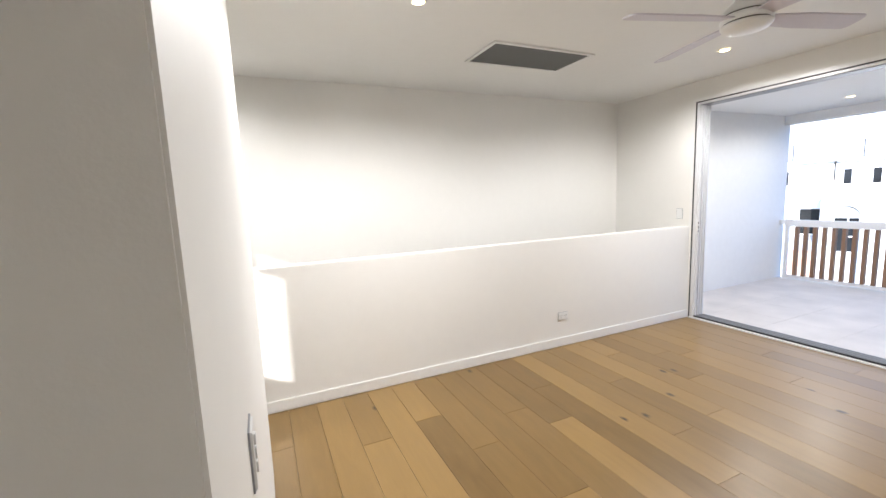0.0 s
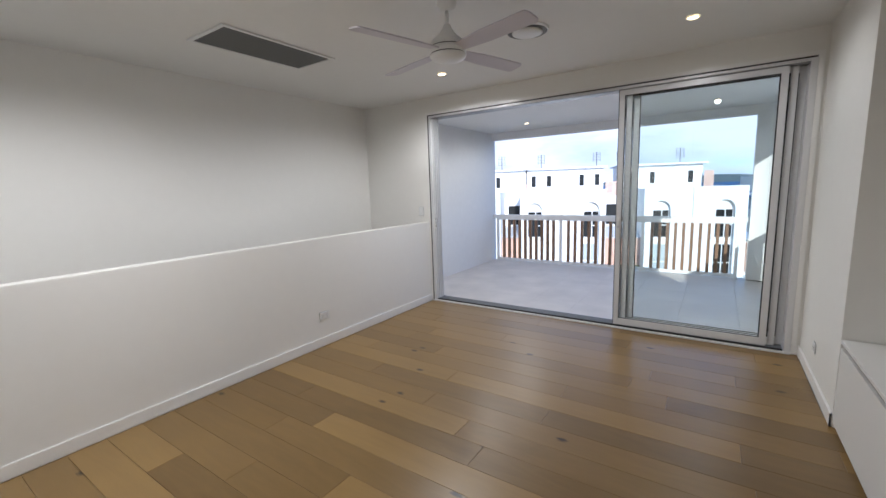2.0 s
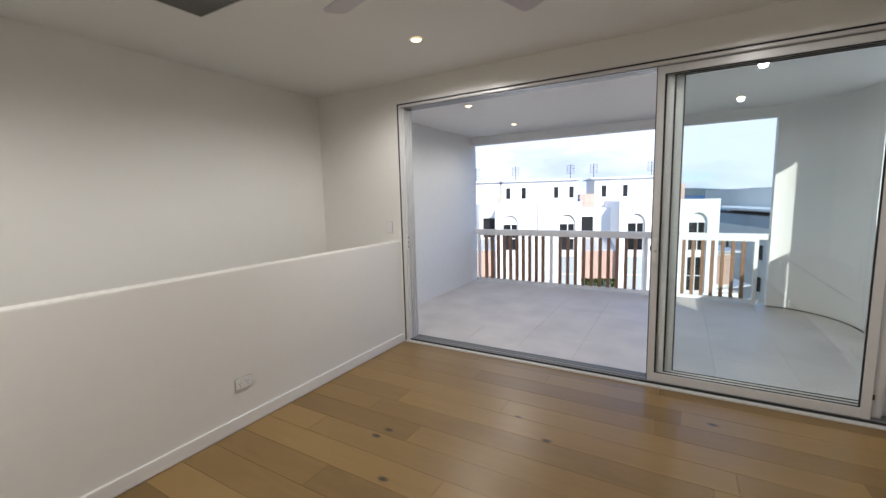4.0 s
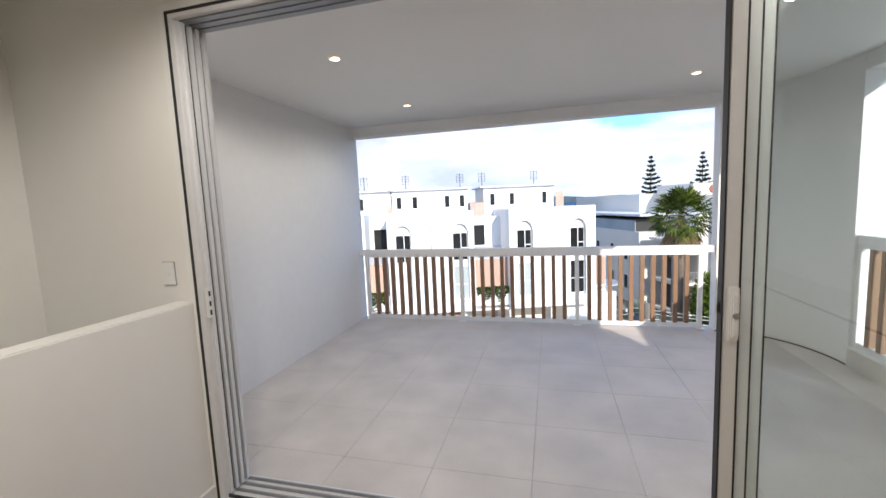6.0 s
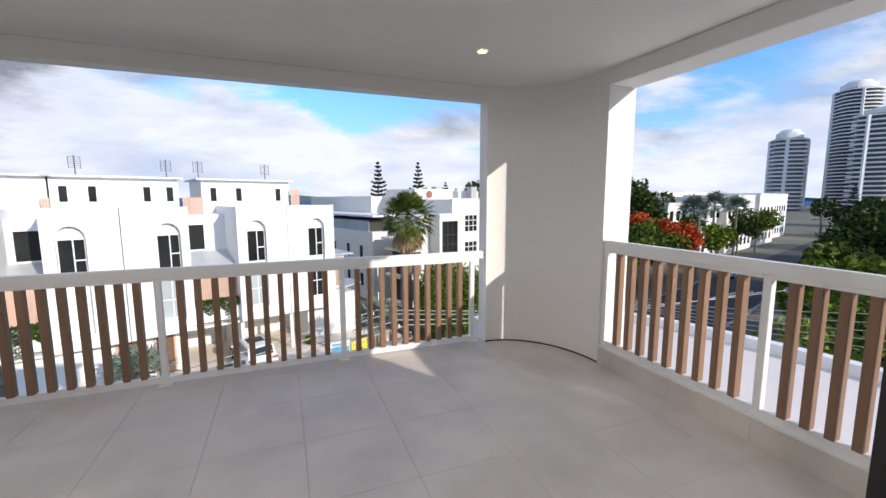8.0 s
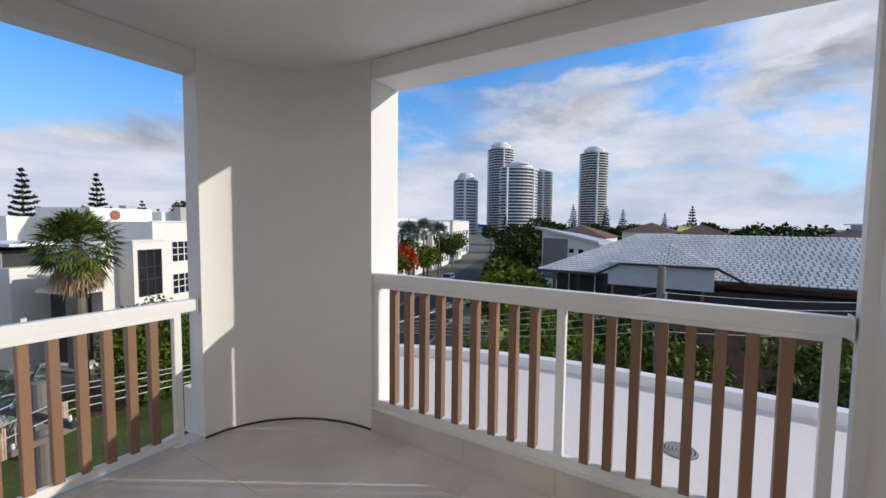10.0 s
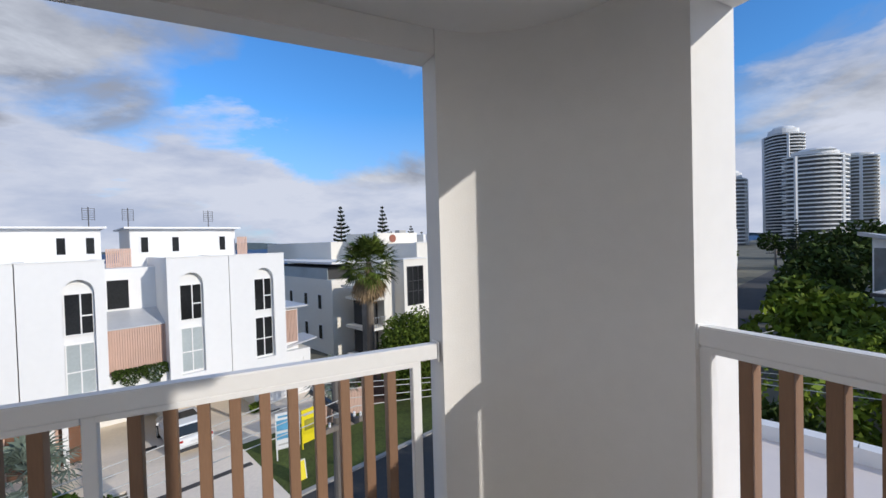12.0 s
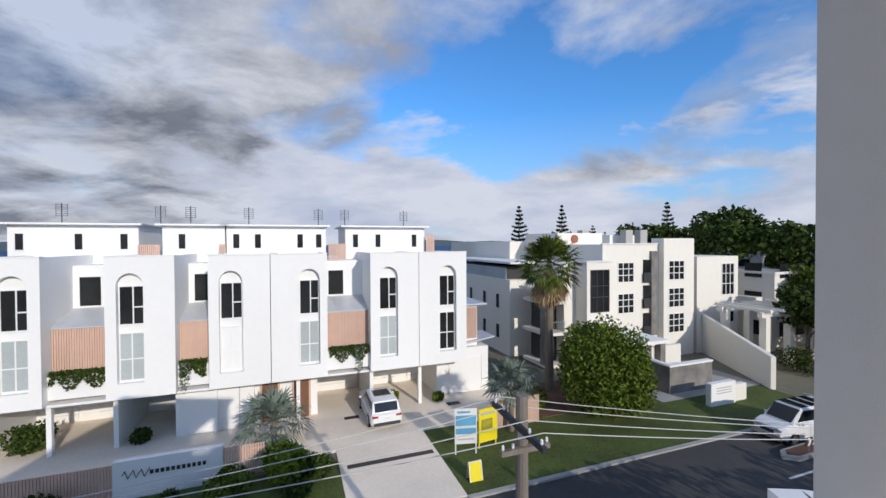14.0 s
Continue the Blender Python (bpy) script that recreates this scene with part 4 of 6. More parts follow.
# ---- street: townhouses across the road ----
V0 = 27.3
HOUSES = (
    # label, towers (u0, u1, niche offset, lower panes), recesses, penthouse (u0, u1, windows)
    ("white townhouse with two arched bays and a side wing", ((7.85, 10.98, 0.50, CURTAIN), (11.02, 14.35, 1.35, PANE)), (), (7.0, 13.2, (7.5, 9.2, 12.07))),
    ("white townhouse with two arched bays beside a timber screen", ((-1.05, 2.08, 0.45, HOUSE), (2.12, 5.25, 1.45, CURTAIN)), ((5.25, 7.85),), (-0.9, 5.6, (-0.55, 0.8, 3.57, 4.85))),
    ("white townhouse with one arched bay and trailing plants", ((-5.7, -2.62, 0.42, CURTAIN),), ((-2.62, -1.05),), (-4.6, -1.0, (-3.75,))),
    ("white townhouse with one arched bay and a wide screen", ((-11.3, -8.25, 1.30, CURTAIN),), ((-8.25, -5.7),), (-12.3, -5.9, (-12.0, -9.2, -6.9))),
)
for label, towers, gaps, top in HOUSES:
    h = thing("townhouse", street(0, 0), label, "house", "row of white townhouses")
    for u0, u1, a, lower in towers:
        tower(h, u0, u1, V0, a, lower)
    for u0, u1 in gaps:
        recess(h, u0, u1, V0)
    penthouse(h, top[0], top[1], 33.0, 12.0, top[2])
    ulo, uhi = min(t_[0] for t_ in towers), max(t_[1] for t_ in towers)
    if gaps:
        ulo, uhi = min(ulo, gaps[0][0]), max(uhi, gaps[0][1])
    boxpart("ground_wall", (ulo + 0.02, uhi - 0.02, V0 + 5.5, V0 + 6.2, -0.05, 2.95), HOUSE, h)
    boxpart("soffit", (ulo + 0.03, uhi - 0.03, V0 + 0.4, V0 + 5.5, 2.62, 2.74), HOUSE, h)
    boxpart("main_block", (ulo + 0.03, uhi - 0.03, V0 + 5.95, V0 + 16, 2.8, 9.6), HOUSE, h)
    span = uhi - ulo
    k = max(1, round(span / 3.6))
    for j in range(k):
        a = ulo + span * j / k
        boxpart("post", (a + 0.05, a + 0.27, V0 + 0.75, V0 + 5.5, 0.0, 2.62) if j % 2 == 0 else (a + 0.05, a + 0.27, V0 + 0.75, V0 + 1.0, 0.0, 2.62), HOUSE, h, "white carport wall")
        g = boxpart("garage_door", (a + 0.5, a + span / k - 0.5, V0 + 5.43, V0 + 5.49, 0.02, 2.3), HOUSE, h, "white panel garage door")
        for z in (0.45, 0.9, 1.35, 1.8):
            boxpart("panel_joint", (a + 0.5, a + span / k - 0.5, V0 + 5.422, V0 + 5.43, z, z + 0.02), GREYWALL, g)

# front garage, timber entry doors, side wing
g = thing("garage", street(-2.9, V0 + 0.25), "low white rendered garage with a wide door", "garage")
boxpart("wall", (0, 4.0, 0.8, 3.2, 0.0, 2.75), HOUSE, g)
d = boxpart("door", (0.45, 3.2, 0.74, 0.8, 0.02, 2.4), HOUSE, g, "white flush garage door")
boxpart("door_joint", (3.2, 3.24, 0.76, 0.8, 0.0, 2.45), GREYWALL, g)
for u in (1.4, 3.2):
    e = thing("entry_door", street(u, V0 + 1.35), "brown timber entry door in shade", "door", "entry doors")
    boxpart("frame", (0, 1.1, 0.0, 0.12, 0.0, 2.5), PINKWOOD, e)
    boxpart("leaf", (0.12, 0.98, -0.03, 0.0, 0.0, 2.3), material("brown_door_timber", (0.16, 0.075, 0.04), 0.5, spread=0.2, scale=3, stretch=(4, 4, 0.4)), e, "dark brown door leaf")
    boxpart("wall", (-0.3, 1.5, 0.12, 0.6, 0.0, 2.62), HOUSE, e)
w = thing("side_wing", street(14.35, V0 + 1.6), "low white side wing with garage and timber screen", "house wing")
boxpart("wall", (-1.6, 2.4, 0.0, 5.0, 0.0, 3.2), HOUSE, w)
boxpart("garage_door", (-0.7, 1.75, -0.06, 0.0, 0.02, 2.5), HOUSE, w, "white garage door")
boxpart("door_frame", (1.85, 1.95, -0.05, 0.0, 0.0, 2.6), TRIM, w)
bm = bmesh.new()
prism(bm, [(-0.6, 3.2), (3.0, 3.75), (3.0, 3.85), (-0.6, 3.3)], -2.4, -0.1, UP @ pose(0, 0, 0))
part("lower_roof", bm, METALROOF, w, "pale metal roof")
boxpart("upper_wall", (0.0, 1.75, 0.5, 5.0, 3.2, 6.2), HOUSE, w)
for k in range(13):
    boxpart("screen_slat", (0.35 + k * 0.105, 0.42 + k * 0.105, 0.4, 0.5, 3.75, 6.0), PINKWOOD, w)
boxpart("upper_roof", (-0.1, 2.4, 0.1, 5.0, 6.2, 6.32), METALROOF, w, "pale metal roof", 0.02)
# roof terrace fences and end screen
for u0, u1 in ((5.75, 7.0), (-0.85 - 0.45, -0.9), (-5.85, -4.65), (13.2, 13.9)):
    f = thing("terrace_screen", street(u0, 32.6), "pale timber screen on the roof terrace", "screen", "terrace screens")
    n = max(3, int((u1 - u0) / 0.1))
    for k in range(n):
        boxpart("slat", ((u1 - u0) * k / n + 0.012, (u1 - u0) * (k + 1) / n - 0.012, 0, 0.05, 9.6, 10.75 if u0 < 13 else 11.4), PINKWOOD, f)
    boxpart("rail", (0, u1 - u0, 0.05, 0.09, 10.5, 10.58), PINKWOOD, f)
for u, z in ((-10.6, 12.1), (-5.2, 12.1), (-3.4, 12.1), (0.3, 12.1), (5.2, 12.1), (7.2, 12.1), (12.0, 12.1)):
    a = thing("antenna", street(u, 35.0, z), "thin television antenna on the roof", "antenna", "roof antennas")
    bm = bmesh.new(); rod(bm, (0, 0, 0), (0, 0, 1.35), 0.03, 6); part("mast", bm, DARKMETAL, a)
    for x in (-0.3, 0.3):
        bm = bmesh.new(); rod(bm, (x, 0, 0.5), (x, 0, 1.3), 0.015, 5); part("side_bar", bm, DARKMETAL, a)
    for k in range(6):
        bm = bmesh.new(); rod(bm, (-0.3, 0, 0.55 + k * 0.14), (0.3, 0, 0.55 + k * 0.14), 0.013, 5); part("element", bm, DARKMETAL, a)
for u, wd in ((5.35, 2.4), (-2.6, 1.3), (-8.2, 2.4)):
    hanging_plant(street(u + 0.05, V0 + 0.5, 4.12), wd, 0.95, "dark green plants trailing over the white planter")
hanging_plant(street(6.9, V0 + 0.4, 4.05), 0.5, 1.7, "pale grass-like plant trailing over the planter", FROND_GREY, 260)
hanging_plant(street(-2.5, V0 + 0.4, 4.05), 0.5, 1.7, "pale grass-like plant trailing over the planter", FROND_GREY, 260)

# ---- street: cream apartment building ----
b = thing("apartment_building", street(0, 0), "cream rendered apartment building with dark gridded windows", "apartment building")
boxpart("left_wing", (25.4, 29.5, 31.5, 52, -0.1, 8.9), CREAM, b, "shaded cream side wing")
boxpart("bay", (26.6, 29.3, 30.0, 31.5, 2.5, 9.05), CREAM, b, "projecting cream bay")
boxpart("bay_flashing", (26.5, 29.4, 29.9, 31.5, 9.05, 9.15), TRIM, b)
window(b, 26.95, 28.95, 4.75, 8.4, 29.98, (0.34, 0.67), (0.36, 0.62), PANE, DARKMETAL)
boxpart("main_block", (29.3, 39.6, 31.2, 46, -0.1, 10.55), CREAM, b)
boxpart("right_pier", (35.9, 39.8, 30.6, 32, -0.1, 11.1), CREAM, b, "taller cream end pier")
boxpart("parapet", (29.2, 39.9, 31.1, 31.4, 10.55, 10.65), TRIM, b)
boxpart("stone_strip", (34.8, 35.5, 30.95, 31.3, 2.0, 9.9), STONE, b, "stacked stone strip")
for u0, u1 in ((31.0, 32.9), (36.5, 38.5)):
    v = 31.18 if u0 < 35 else 30.58
    for z in (2.15, 4.55, 7.15) if u0 > 35 else (4.2, 7.05):
        window(b, u0, u1, z, z + 1.85, v, (0.33, 0.67), (0.36, 0.68), PANE, TRIM, 0.07)
# flat dark panels on the wall paint the shade of balcony recesses
for z in (2.0, 4.6, 7.0):
    boxpart("recess_panel", (34.0, 34.8, 31.1, 31.25, z, z + 2.1), PANE, b, "flat dark panel drawn as a shaded recess")
    boxpart("balcony_rail", (33.9, 34.8, 30.95, 31.0, z, z + 0.9), DARKMETAL, b)
boxpart("annex", (40.2, 46.0, 30.6, 40, -0.1, 9.3), CREAM, b, "lower cream annex")
window(b, 43.6, 45.4, 5.4, 8.6, 30.58, (0.33, 0.67), (0.36, 0.68), PANE, TRIM, 0.07)
window(b, 43.6, 45.4, 2.6, 4.1, 30.58, (0.33, 0.67), (), PANE, TRIM, 0.07)
boxpart("roof_room", (28.0, 33.5, 36, 42, 10.5, 11.7), CREAM, b, "roof plant room")
boxpart("roof_room", (34.5, 38.2, 36, 42, 10.5, 11.5), HOUSE, b)
bm = bmesh.new(); rod(bm, (30.0, 35.9, 11.1), (30.0, 36.0, 11.1), 0.42, 18); part("fan_unit", bm, material("rust_red_fan", (0.30, 0.10, 0.06), 0.6), b, "round rusty fan unit")
for u, vv in ((31.4, 36.5), (36.6, 34), (35.2, 34.5)):
    boxpart("plant_unit", (u, u + 0.9, vv, vv + 0.8, 10.55, 12.0), GREYWALL, b)
boxpart("upper_wing", (26.0, 29.0, 42, 60, 8.9, 10.9), CREAM, b)
# dark box paints the shade of the open terrace front
boxpart("glass_room", (22.8, 25.4, 37, 50, 6.4, 8.4), PAINTED_SHADE, b, "glazed roof terrace with its open front painted as shade")
boxpart("glazed_side", (22.74, 22.8, 37.0, 50, 6.5, 8.3), CURTAIN, b, "pale glazed side of the terrace room")
boxpart("terrace_roof", (22.4, 26.2, 35.5, 50.5, 8.75, 8.95), HOUSE, b, "white terrace roof")
boxpart("terrace_wall", (22.6, 25.4, 36.0, 52, -0.1, 7.2), CREAM, b)
for vv in (38, 41, 44.5, 48):
    for z in (1.2, 4.2):
        side_window(b, 22.58, vv, vv + 0.8, z, z + 1.5)
for z in (0.0, 2.75, 5.45):
    boxpart("balcony_slab", (23.4, 25.4, 31.2, 35.0, z, z + 0.25), CREAM, b)
    if z > 0:
        bl = boxpart("balustrade", (23.45, 25.4, 31.22, 31.26, z + 1.15, z + 1.2), STEEL, b)
        for k in range(8):
            boxpart("baluster", (23.5 + k * 0.25, 23.53 + k * 0.25, 31.22, 31.26, z + 0.25, z + 1.15), STEEL, bl)
# solid dark block in place of the shade inside the balconies
boxpart("balcony_shade", (24.2, 25.4, 32.6, 34.8, 0.0, 5.45), PAINTED_SHADE, b, "dark block painted as balcony shade")
boxpart("stone_pier", (23.35, 23.95, 31.3, 32.1, 0.25, 6.6), STONE, b, "stacked stone pier")
boxpart("balcony_roof", (23.0, 25.6, 30.9, 35.0, 6.6, 6.8), CREAM, b)

e = thing("entry_canopy", street(26.4, 25.2), "white flat entry canopy on stone piers", "canopy")
boxpart("roof", (0, 4.0, 0, 4.5, 3.0, 3.25), HOUSE, e, bevel=0.02)
for x, y in ((0.2, 0.2), (1.9, 0.2), (3.3, 0.2)):
    boxpart("pier", (x, x + 0.5, y, y + 0.5, 0, 3.0), STONE, e, "stacked stone pier")
boxpart("gate", (0.75, 1.85, 0.5, 0.56, 0, 1.6), HOUSE, e, "white gate")
w = thing("stone_wall", street(28.2, 23.3), "low stacked stone wall with white coping", "wall")
boxpart("wall", (0, 4.2, 0, 0.35, -0.1, 1.9), STONE, w)
boxpart("wall_return", (0, 0.35, 0.35, 3.6, -0.1, 1.9), STONE, w)
boxpart("coping", (-0.05, 4.25, -0.05, 0.42, 1.9, 2.02), HOUSE, w)
boxpart("coping", (-0.05, 0.42, 0.42, 3.6, 1.9, 2.02), HOUSE, w)
boxpart("inner_wall", (0.36, 4.2, 2.6, 2.9, -0.1, 2.6), CREAM, w)
w = thing("sign_block", street(28.8, 20.7), "white rendered name wall with unreadable grey writing", "sign")
boxpart("block", (0, 2.3, 0, 0.4, -0.1, 1.45), HOUSE, w, bevel=0.02)
boxpart("block", (2.3, 3.6, 0.15, 0.5, -0.1, 1.1), CREAM, w, bevel=0.02)
for k in range(3):
    boxpart("writing_bar", (0.5, 1.9, -0.012, 0.0, 0.75 + k * 0.17, 0.81 + k * 0.17), GREYWALL, w, "grey writing bar")
w = thing("ramp_wall", street(36.4, 21.4, 0, 62), "long cream wall beside the basement ramp", "wall")
bm = bmesh.new()
prism(bm, [(0, -0.1), (13, -0.1), (13, 4.0), (0, 2.3)], -0.35, 0.0, UP)
part("wall", bm, CREAM, w)
p = thing("pergola", street(40.5, 24.5), "cream concrete pergola over the ramp", "pergola")
for x in (0.2, 3.4, 6.6):
    for y in (0.2, 3.6):
        boxpart("pier", (x, x + 0.55, y, y + 0.55, 0.0, 4.3), CREAM, p)
for y in (0.2, 3.6):
    boxpart("beam", (-0.3, 7.6, y, y + 0.4, 4.3, 4.75), CREAM, p)
for k in range(5):
    boxpart("rafter", (0.1 + k * 1.65, 0.4 + k * 1.65, -0.2, 4.4, 4.75, 5.0), CREAM, p)

# ---- street: plants ----
fan_palm("fan_palm", street(20.9, 27.2), "tall fan palm with a hanging dry skirt", 9.2, 0.30, 1.65, 1.12, 84, FROND, 3, skirt=80)
fan_palm("young_palm", street(15.0, 22.4), "young silvery fan palm by the garden bed", 2.7, 0.16, 0.95, 1.0, 30, FROND_GREY, 4, low=-25)
fan_palm("young_palm", street(2.3, 24.9), "silvery fan palm beside the driveway", 1.5, 0.18, 1.15, 1.15, 34, FROND_GREY, 5, low=-25)
tree("round_tree", street(21.8, 22.6), "dense round dark green tree on the verge", 2.2, 0.2, [(0, 0, 3.1, 2.75, 1.0), (0.9, 0.3, 2.6, 2.3, 0.95), (-0.9, -0.3, 2.5, 2.3, 0.95), (0.3, -0.9, 2.3, 2.2, 0.95), (-0.2, 0.8, 3.4, 2.1, 0.95)], 24000, 0.115, LEAF, 21)
for u, v, r, n, mat, lab in ((2.6, 21.6, 1.25, 2600, LEAF_LIME, "bright green shrub below the palm"), (4.3, 21.2, 0.8, 1200, LEAF_DARK, "low dark shrub beside the driveway"), (0.6, 21.4, 0.9, 1400, LEAF, "low green shrub on the verge"), (3.5, 20.2, 0.6, 700, LEAF_DARK, "low dark shrub beside the driveway"), (-1.6, 21.2, 0.5, 500, LEAF_DARK, "low dark shrub before the sign wall"), (-6.2, 21.4, 0.9, 900, LEAF_DARK, "dark shrub by the timber fence"), (9.7, 29.4, 0.5, 500, LEAF, "small clipped shrub by the carport"), (12.6, 28.2, 0.45, 450, LEAF, "small round shrub by the garage"), (-4.6, 28.3, 0.6, 600, LEAF_DARK, "small dark shrub by the carport"), (-9.4, 29.0, 1.2, 1400, LEAF_DARK, "dark shrub beside the carport"), (18.4, 24.6, 0.9, 1000, LEAF, "green shrub in the garden bed"), (24.6, 24.2, 0.7, 700, LEAF_DARK, "low shrub in the garden bed"), (43.0, 23.0, 1.6, 1500, LEAF_DARK, "dark shrub beside the ramp")):
    s = thing("shrub", street(u, v), lab, "shrub", "garden shrubs")
    leaves(s, "foliage", crown_points(lump_set(int(u * 10) + 77, 5, r * 0.6, r * 0.5, r * 0.7, r * 0.45), n, int(v * 7)), 0.11, mat, 9)
for x, y, h, sd in ((21.7, 91, 16.6, 1), (31.7, 93, 17.0, 2), (39.5, 95, 12.5, 3), (43.6, 98, 11, 4), (46.6, 96, 12.6, 5), (55.0, 92, 17.5, 6), (24.5, 110, 6, 7)):
    norfolk_pine(pose(x, y, G), h + 2.2, sd)
big = lump_set(5, 36, 13, 7.5, 2.7, 7.0)
tree("fig_tree", street(58, 43), "huge spreading dark green fig tree", 6.5, 0.7, big, 19000, 0.36, LEAF_DARK, 31, material("pale_grey_bark", (0.34, 0.30, 0.25), 0.9, spread=0.3, scale=2, bump=0.5, bump_scale=8))
tree("fig_tree", street(72, 36), "huge spreading dark green fig tree", 6.0, 0.6, lump_set(6, 24, 9.0, 7.0, 2.7, 6.5), 10000, 0.36, LEAF_DARK, 32)
tree("street_tree", street(52, 23), "dark leafy tree behind the pergola", 4.0, 0.3, lump_set(7, 12, 4.0, 3.0, 1.7, 3.6), 5000, 0.26, LEAF_DARK, 33)

# ---- street: vehicles ----
CARPAINT = material("white_car_paint", (0.78, 0.78, 0.77), 0.18, spread=0.02, coat=0.6)
CARGLASS = material("dark_car_glass", (0.015, 0.017, 0.02), 0.05)
TYRE = material("black_tyre_rubber", (0.02, 0.02, 0.02), 0.85)
LAMP_RED = material("red_tail_lamp", (0.35, 0.02, 0.02), 0.2)
LAMP_CLEAR = material("clear_headlamp", (0.6, 0.62, 0.64), 0.1)


def loft(bm, sections):
    """Joins closed outlines of equal count into a skin with end caps."""
    rings = [[bm.verts.new(p) for p in s] for s in sections]
    n = len(rings[0])
    for a, b in zip(rings, rings[1:]):
        for k in range(n):
            bm.faces.new((a[k], a[(k + 1) % n], b[(k + 1) % n], b[k]))
    bm.faces.new(rings[0][::-1]); bm.faces.new(rings[-1])


def vehicle(name, m, label, category, length, width, belt, roof, bonnet, cabin, wheels, wheel_r, paint):
    """A road vehicle along +x (nose at +x): lofted lower body and cabin, glass, lamps and wheels."""
    v = thing(name, m, label, category)
    w = width / 2

    def ring(x, half, z0, z1, round_=0.12):
        return [(x, -half + round_, z0), (x, half - round_, z0), (x, half, z0 + round_), (x, half, z1 - round_), (x, half - round_, z1), (x, -half + round_, z1), (x, -half, z1 - round_), (x, -half, z0 + round_)]
    l = length / 2
    bm = bmesh.new()
    loft(bm, [ring(-l, w * 0.86, 0.42, belt * 0.93), ring(-l + 0.15, w * 0.97, 0.26, belt), ring(-l * 0.4, w, 0.22, belt), ring(l * 0.35, w, 0.22, belt), ring(cabin[1] + 0.25, w * 0.99, 0.22, belt * 0.99), ring(l - 0.3, w * 0.95, 0.24, bonnet), ring(l, w * 0.8, 0.36, bonnet * 0.86)])
    part("body", bm, paint, v, smooth=False, bevel=0.02)
    x0, x1 = cabin
    bm = bmesh.new()
    loft(bm, [ring(x0 + 0.02, w * 0.88, belt - 0.12, belt + 0.05, 0.04), ring(x0 + 0.28, w * 0.80, belt - 0.1, roof - 0.06, 0.08), ring((x0 + x1) / 2 - 0.2, w * 0.80, belt - 0.1, roof, 0.1), ring(x1 - 0.75, w * 0.79, belt - 0.1, roof - 0.04, 0.08), ring(x1, w * 0.88, belt - 0.12, belt + 0.03, 0.04)])
    cab = part("cabin", bm, paint, v, bevel=0.015)
    g = belt + 0.06
    for s in (-1, 1):
        bm = bmesh.new()
        prism(bm, [(x0 + 0.42, g), (x1 - 0.42, g), (x1 - 0.85, roof - 0.14), (x0 + 0.55, roof - 0.14)], s * (w * 0.815) - 0.012, s * (w * 0.815) + 0.012, UP)
        part("side_window", bm, CARGLASS, cab, "dark side glass")
        bm = bmesh.new()
        box(bm, x1 - 0.55, x1 - 0.4, s * (w + 0.09) - 0.07, s * (w + 0.09) + 0.07, belt - 0.02, belt + 0.12)
        part("mirror", bm, paint, v, bevel=0.02)
        for x in wheels:
            bm = bmesh.new(); rod(bm, (x, s * (w - 0.2), wheel_r), (x, s * (w + 0.012), wheel_r), wheel_r, 22)
            wh = part("wheel", bm, TYRE, v, "black tyre")
            bm = bmesh.new(); rod(bm, (x, s * (w + 0.012), wheel_r), (x, s * (w + 0.024), wheel_r), wheel_r * 0.68, 16)
            part("rim", bm, STEEL, wh, "silver rim")
        boxpart("tail_lamp", (-l - 0.005, -l + 0.16, s * w * 0.72 - 0.17, s * w * 0.72 + 0.17, belt * 0.78, belt * 0.9), LAMP_RED, v, "red tail lamp")
        boxpart("headlamp", (l - 0.2, l + 0.0, s * w * 0.66 - 0.18, s * w * 0.66 + 0.18, bonnet * 0.70, bonnet * 0.84), LAMP_CLEAR, v, "clear headlamp")
    # front and rear screens follow the cabin's slopes
    bm = bmesh.new(); hw = w * 0.74
    prism(bm, [(x1 - 0.08, belt + 0.05), (x1 - 0.70, roof - 0.10), (x1 - 0.68, roof - 0.07), (x1 - 0.03, belt + 0.06)], -hw, hw, UP)
    part("windscreen", bm, CARGLASS, cab, "dark windscreen")
    bm = bmesh.new()
    prism(bm, [(x0 + 0.0, belt + 0.04), (x0 + 0.04, belt + 0.02), (x0 + 0.27, roof - 0.16), (x0 + 0.22, roof - 0.13)], -hw * 0.95, hw * 0.95, UP)
    part("rear_window", bm, CARGLASS, cab, "dark rear window")
    boxpart("bumper", (-l - 0.03, -l + 0.2, -w * 0.82, w * 0.82, 0.32, 0.5), DARKMETAL, v, "dark rear bumper", 0.02)
    boxpart("number_plate", (-l - 0.035, -l + 0.0, -0.18, 0.18, 0.66, 0.77), PAINT, v, "white number plate")
    boxpart("grille", (l - 0.1, l + 0.006, -w * 0.42, w * 0.42, bonnet * 0.55, bonnet * 0.74), DARKMETAL, v, "dark grille")
    return v, cab


car, cab = vehicle("parked_car", street(8.3, 27.2, 0, 91), "white suv with a dark glass roof parked on the driveway", "car", 4.6, 1.9, 1.0, 1.62, 0.98, (-2.1, 1.15), (-1.4, 1.42), 0.36, CARPAINT)
boxpart("sunroof", (-1.1, -0.1, -0.5, 0.5, 1.615, 1.632), CARGLASS, cab, "dark glass sunroof")
van, cab = vehicle("parked_van", street(29.7, 16.35, -0.06, 176), "white van with dark roof windows on the road", "van", 4.7, 1.72, 1.08, 1.84, 1.02, (-2.25, 1.55), (-1.45, 1.55), 0.34, CARPAINT)
boxpart("bull_bar", (2.32, 2.42, -0.8, 0.8, 0.3, 0.52), STEEL, van, "steel front bar", 0.02)
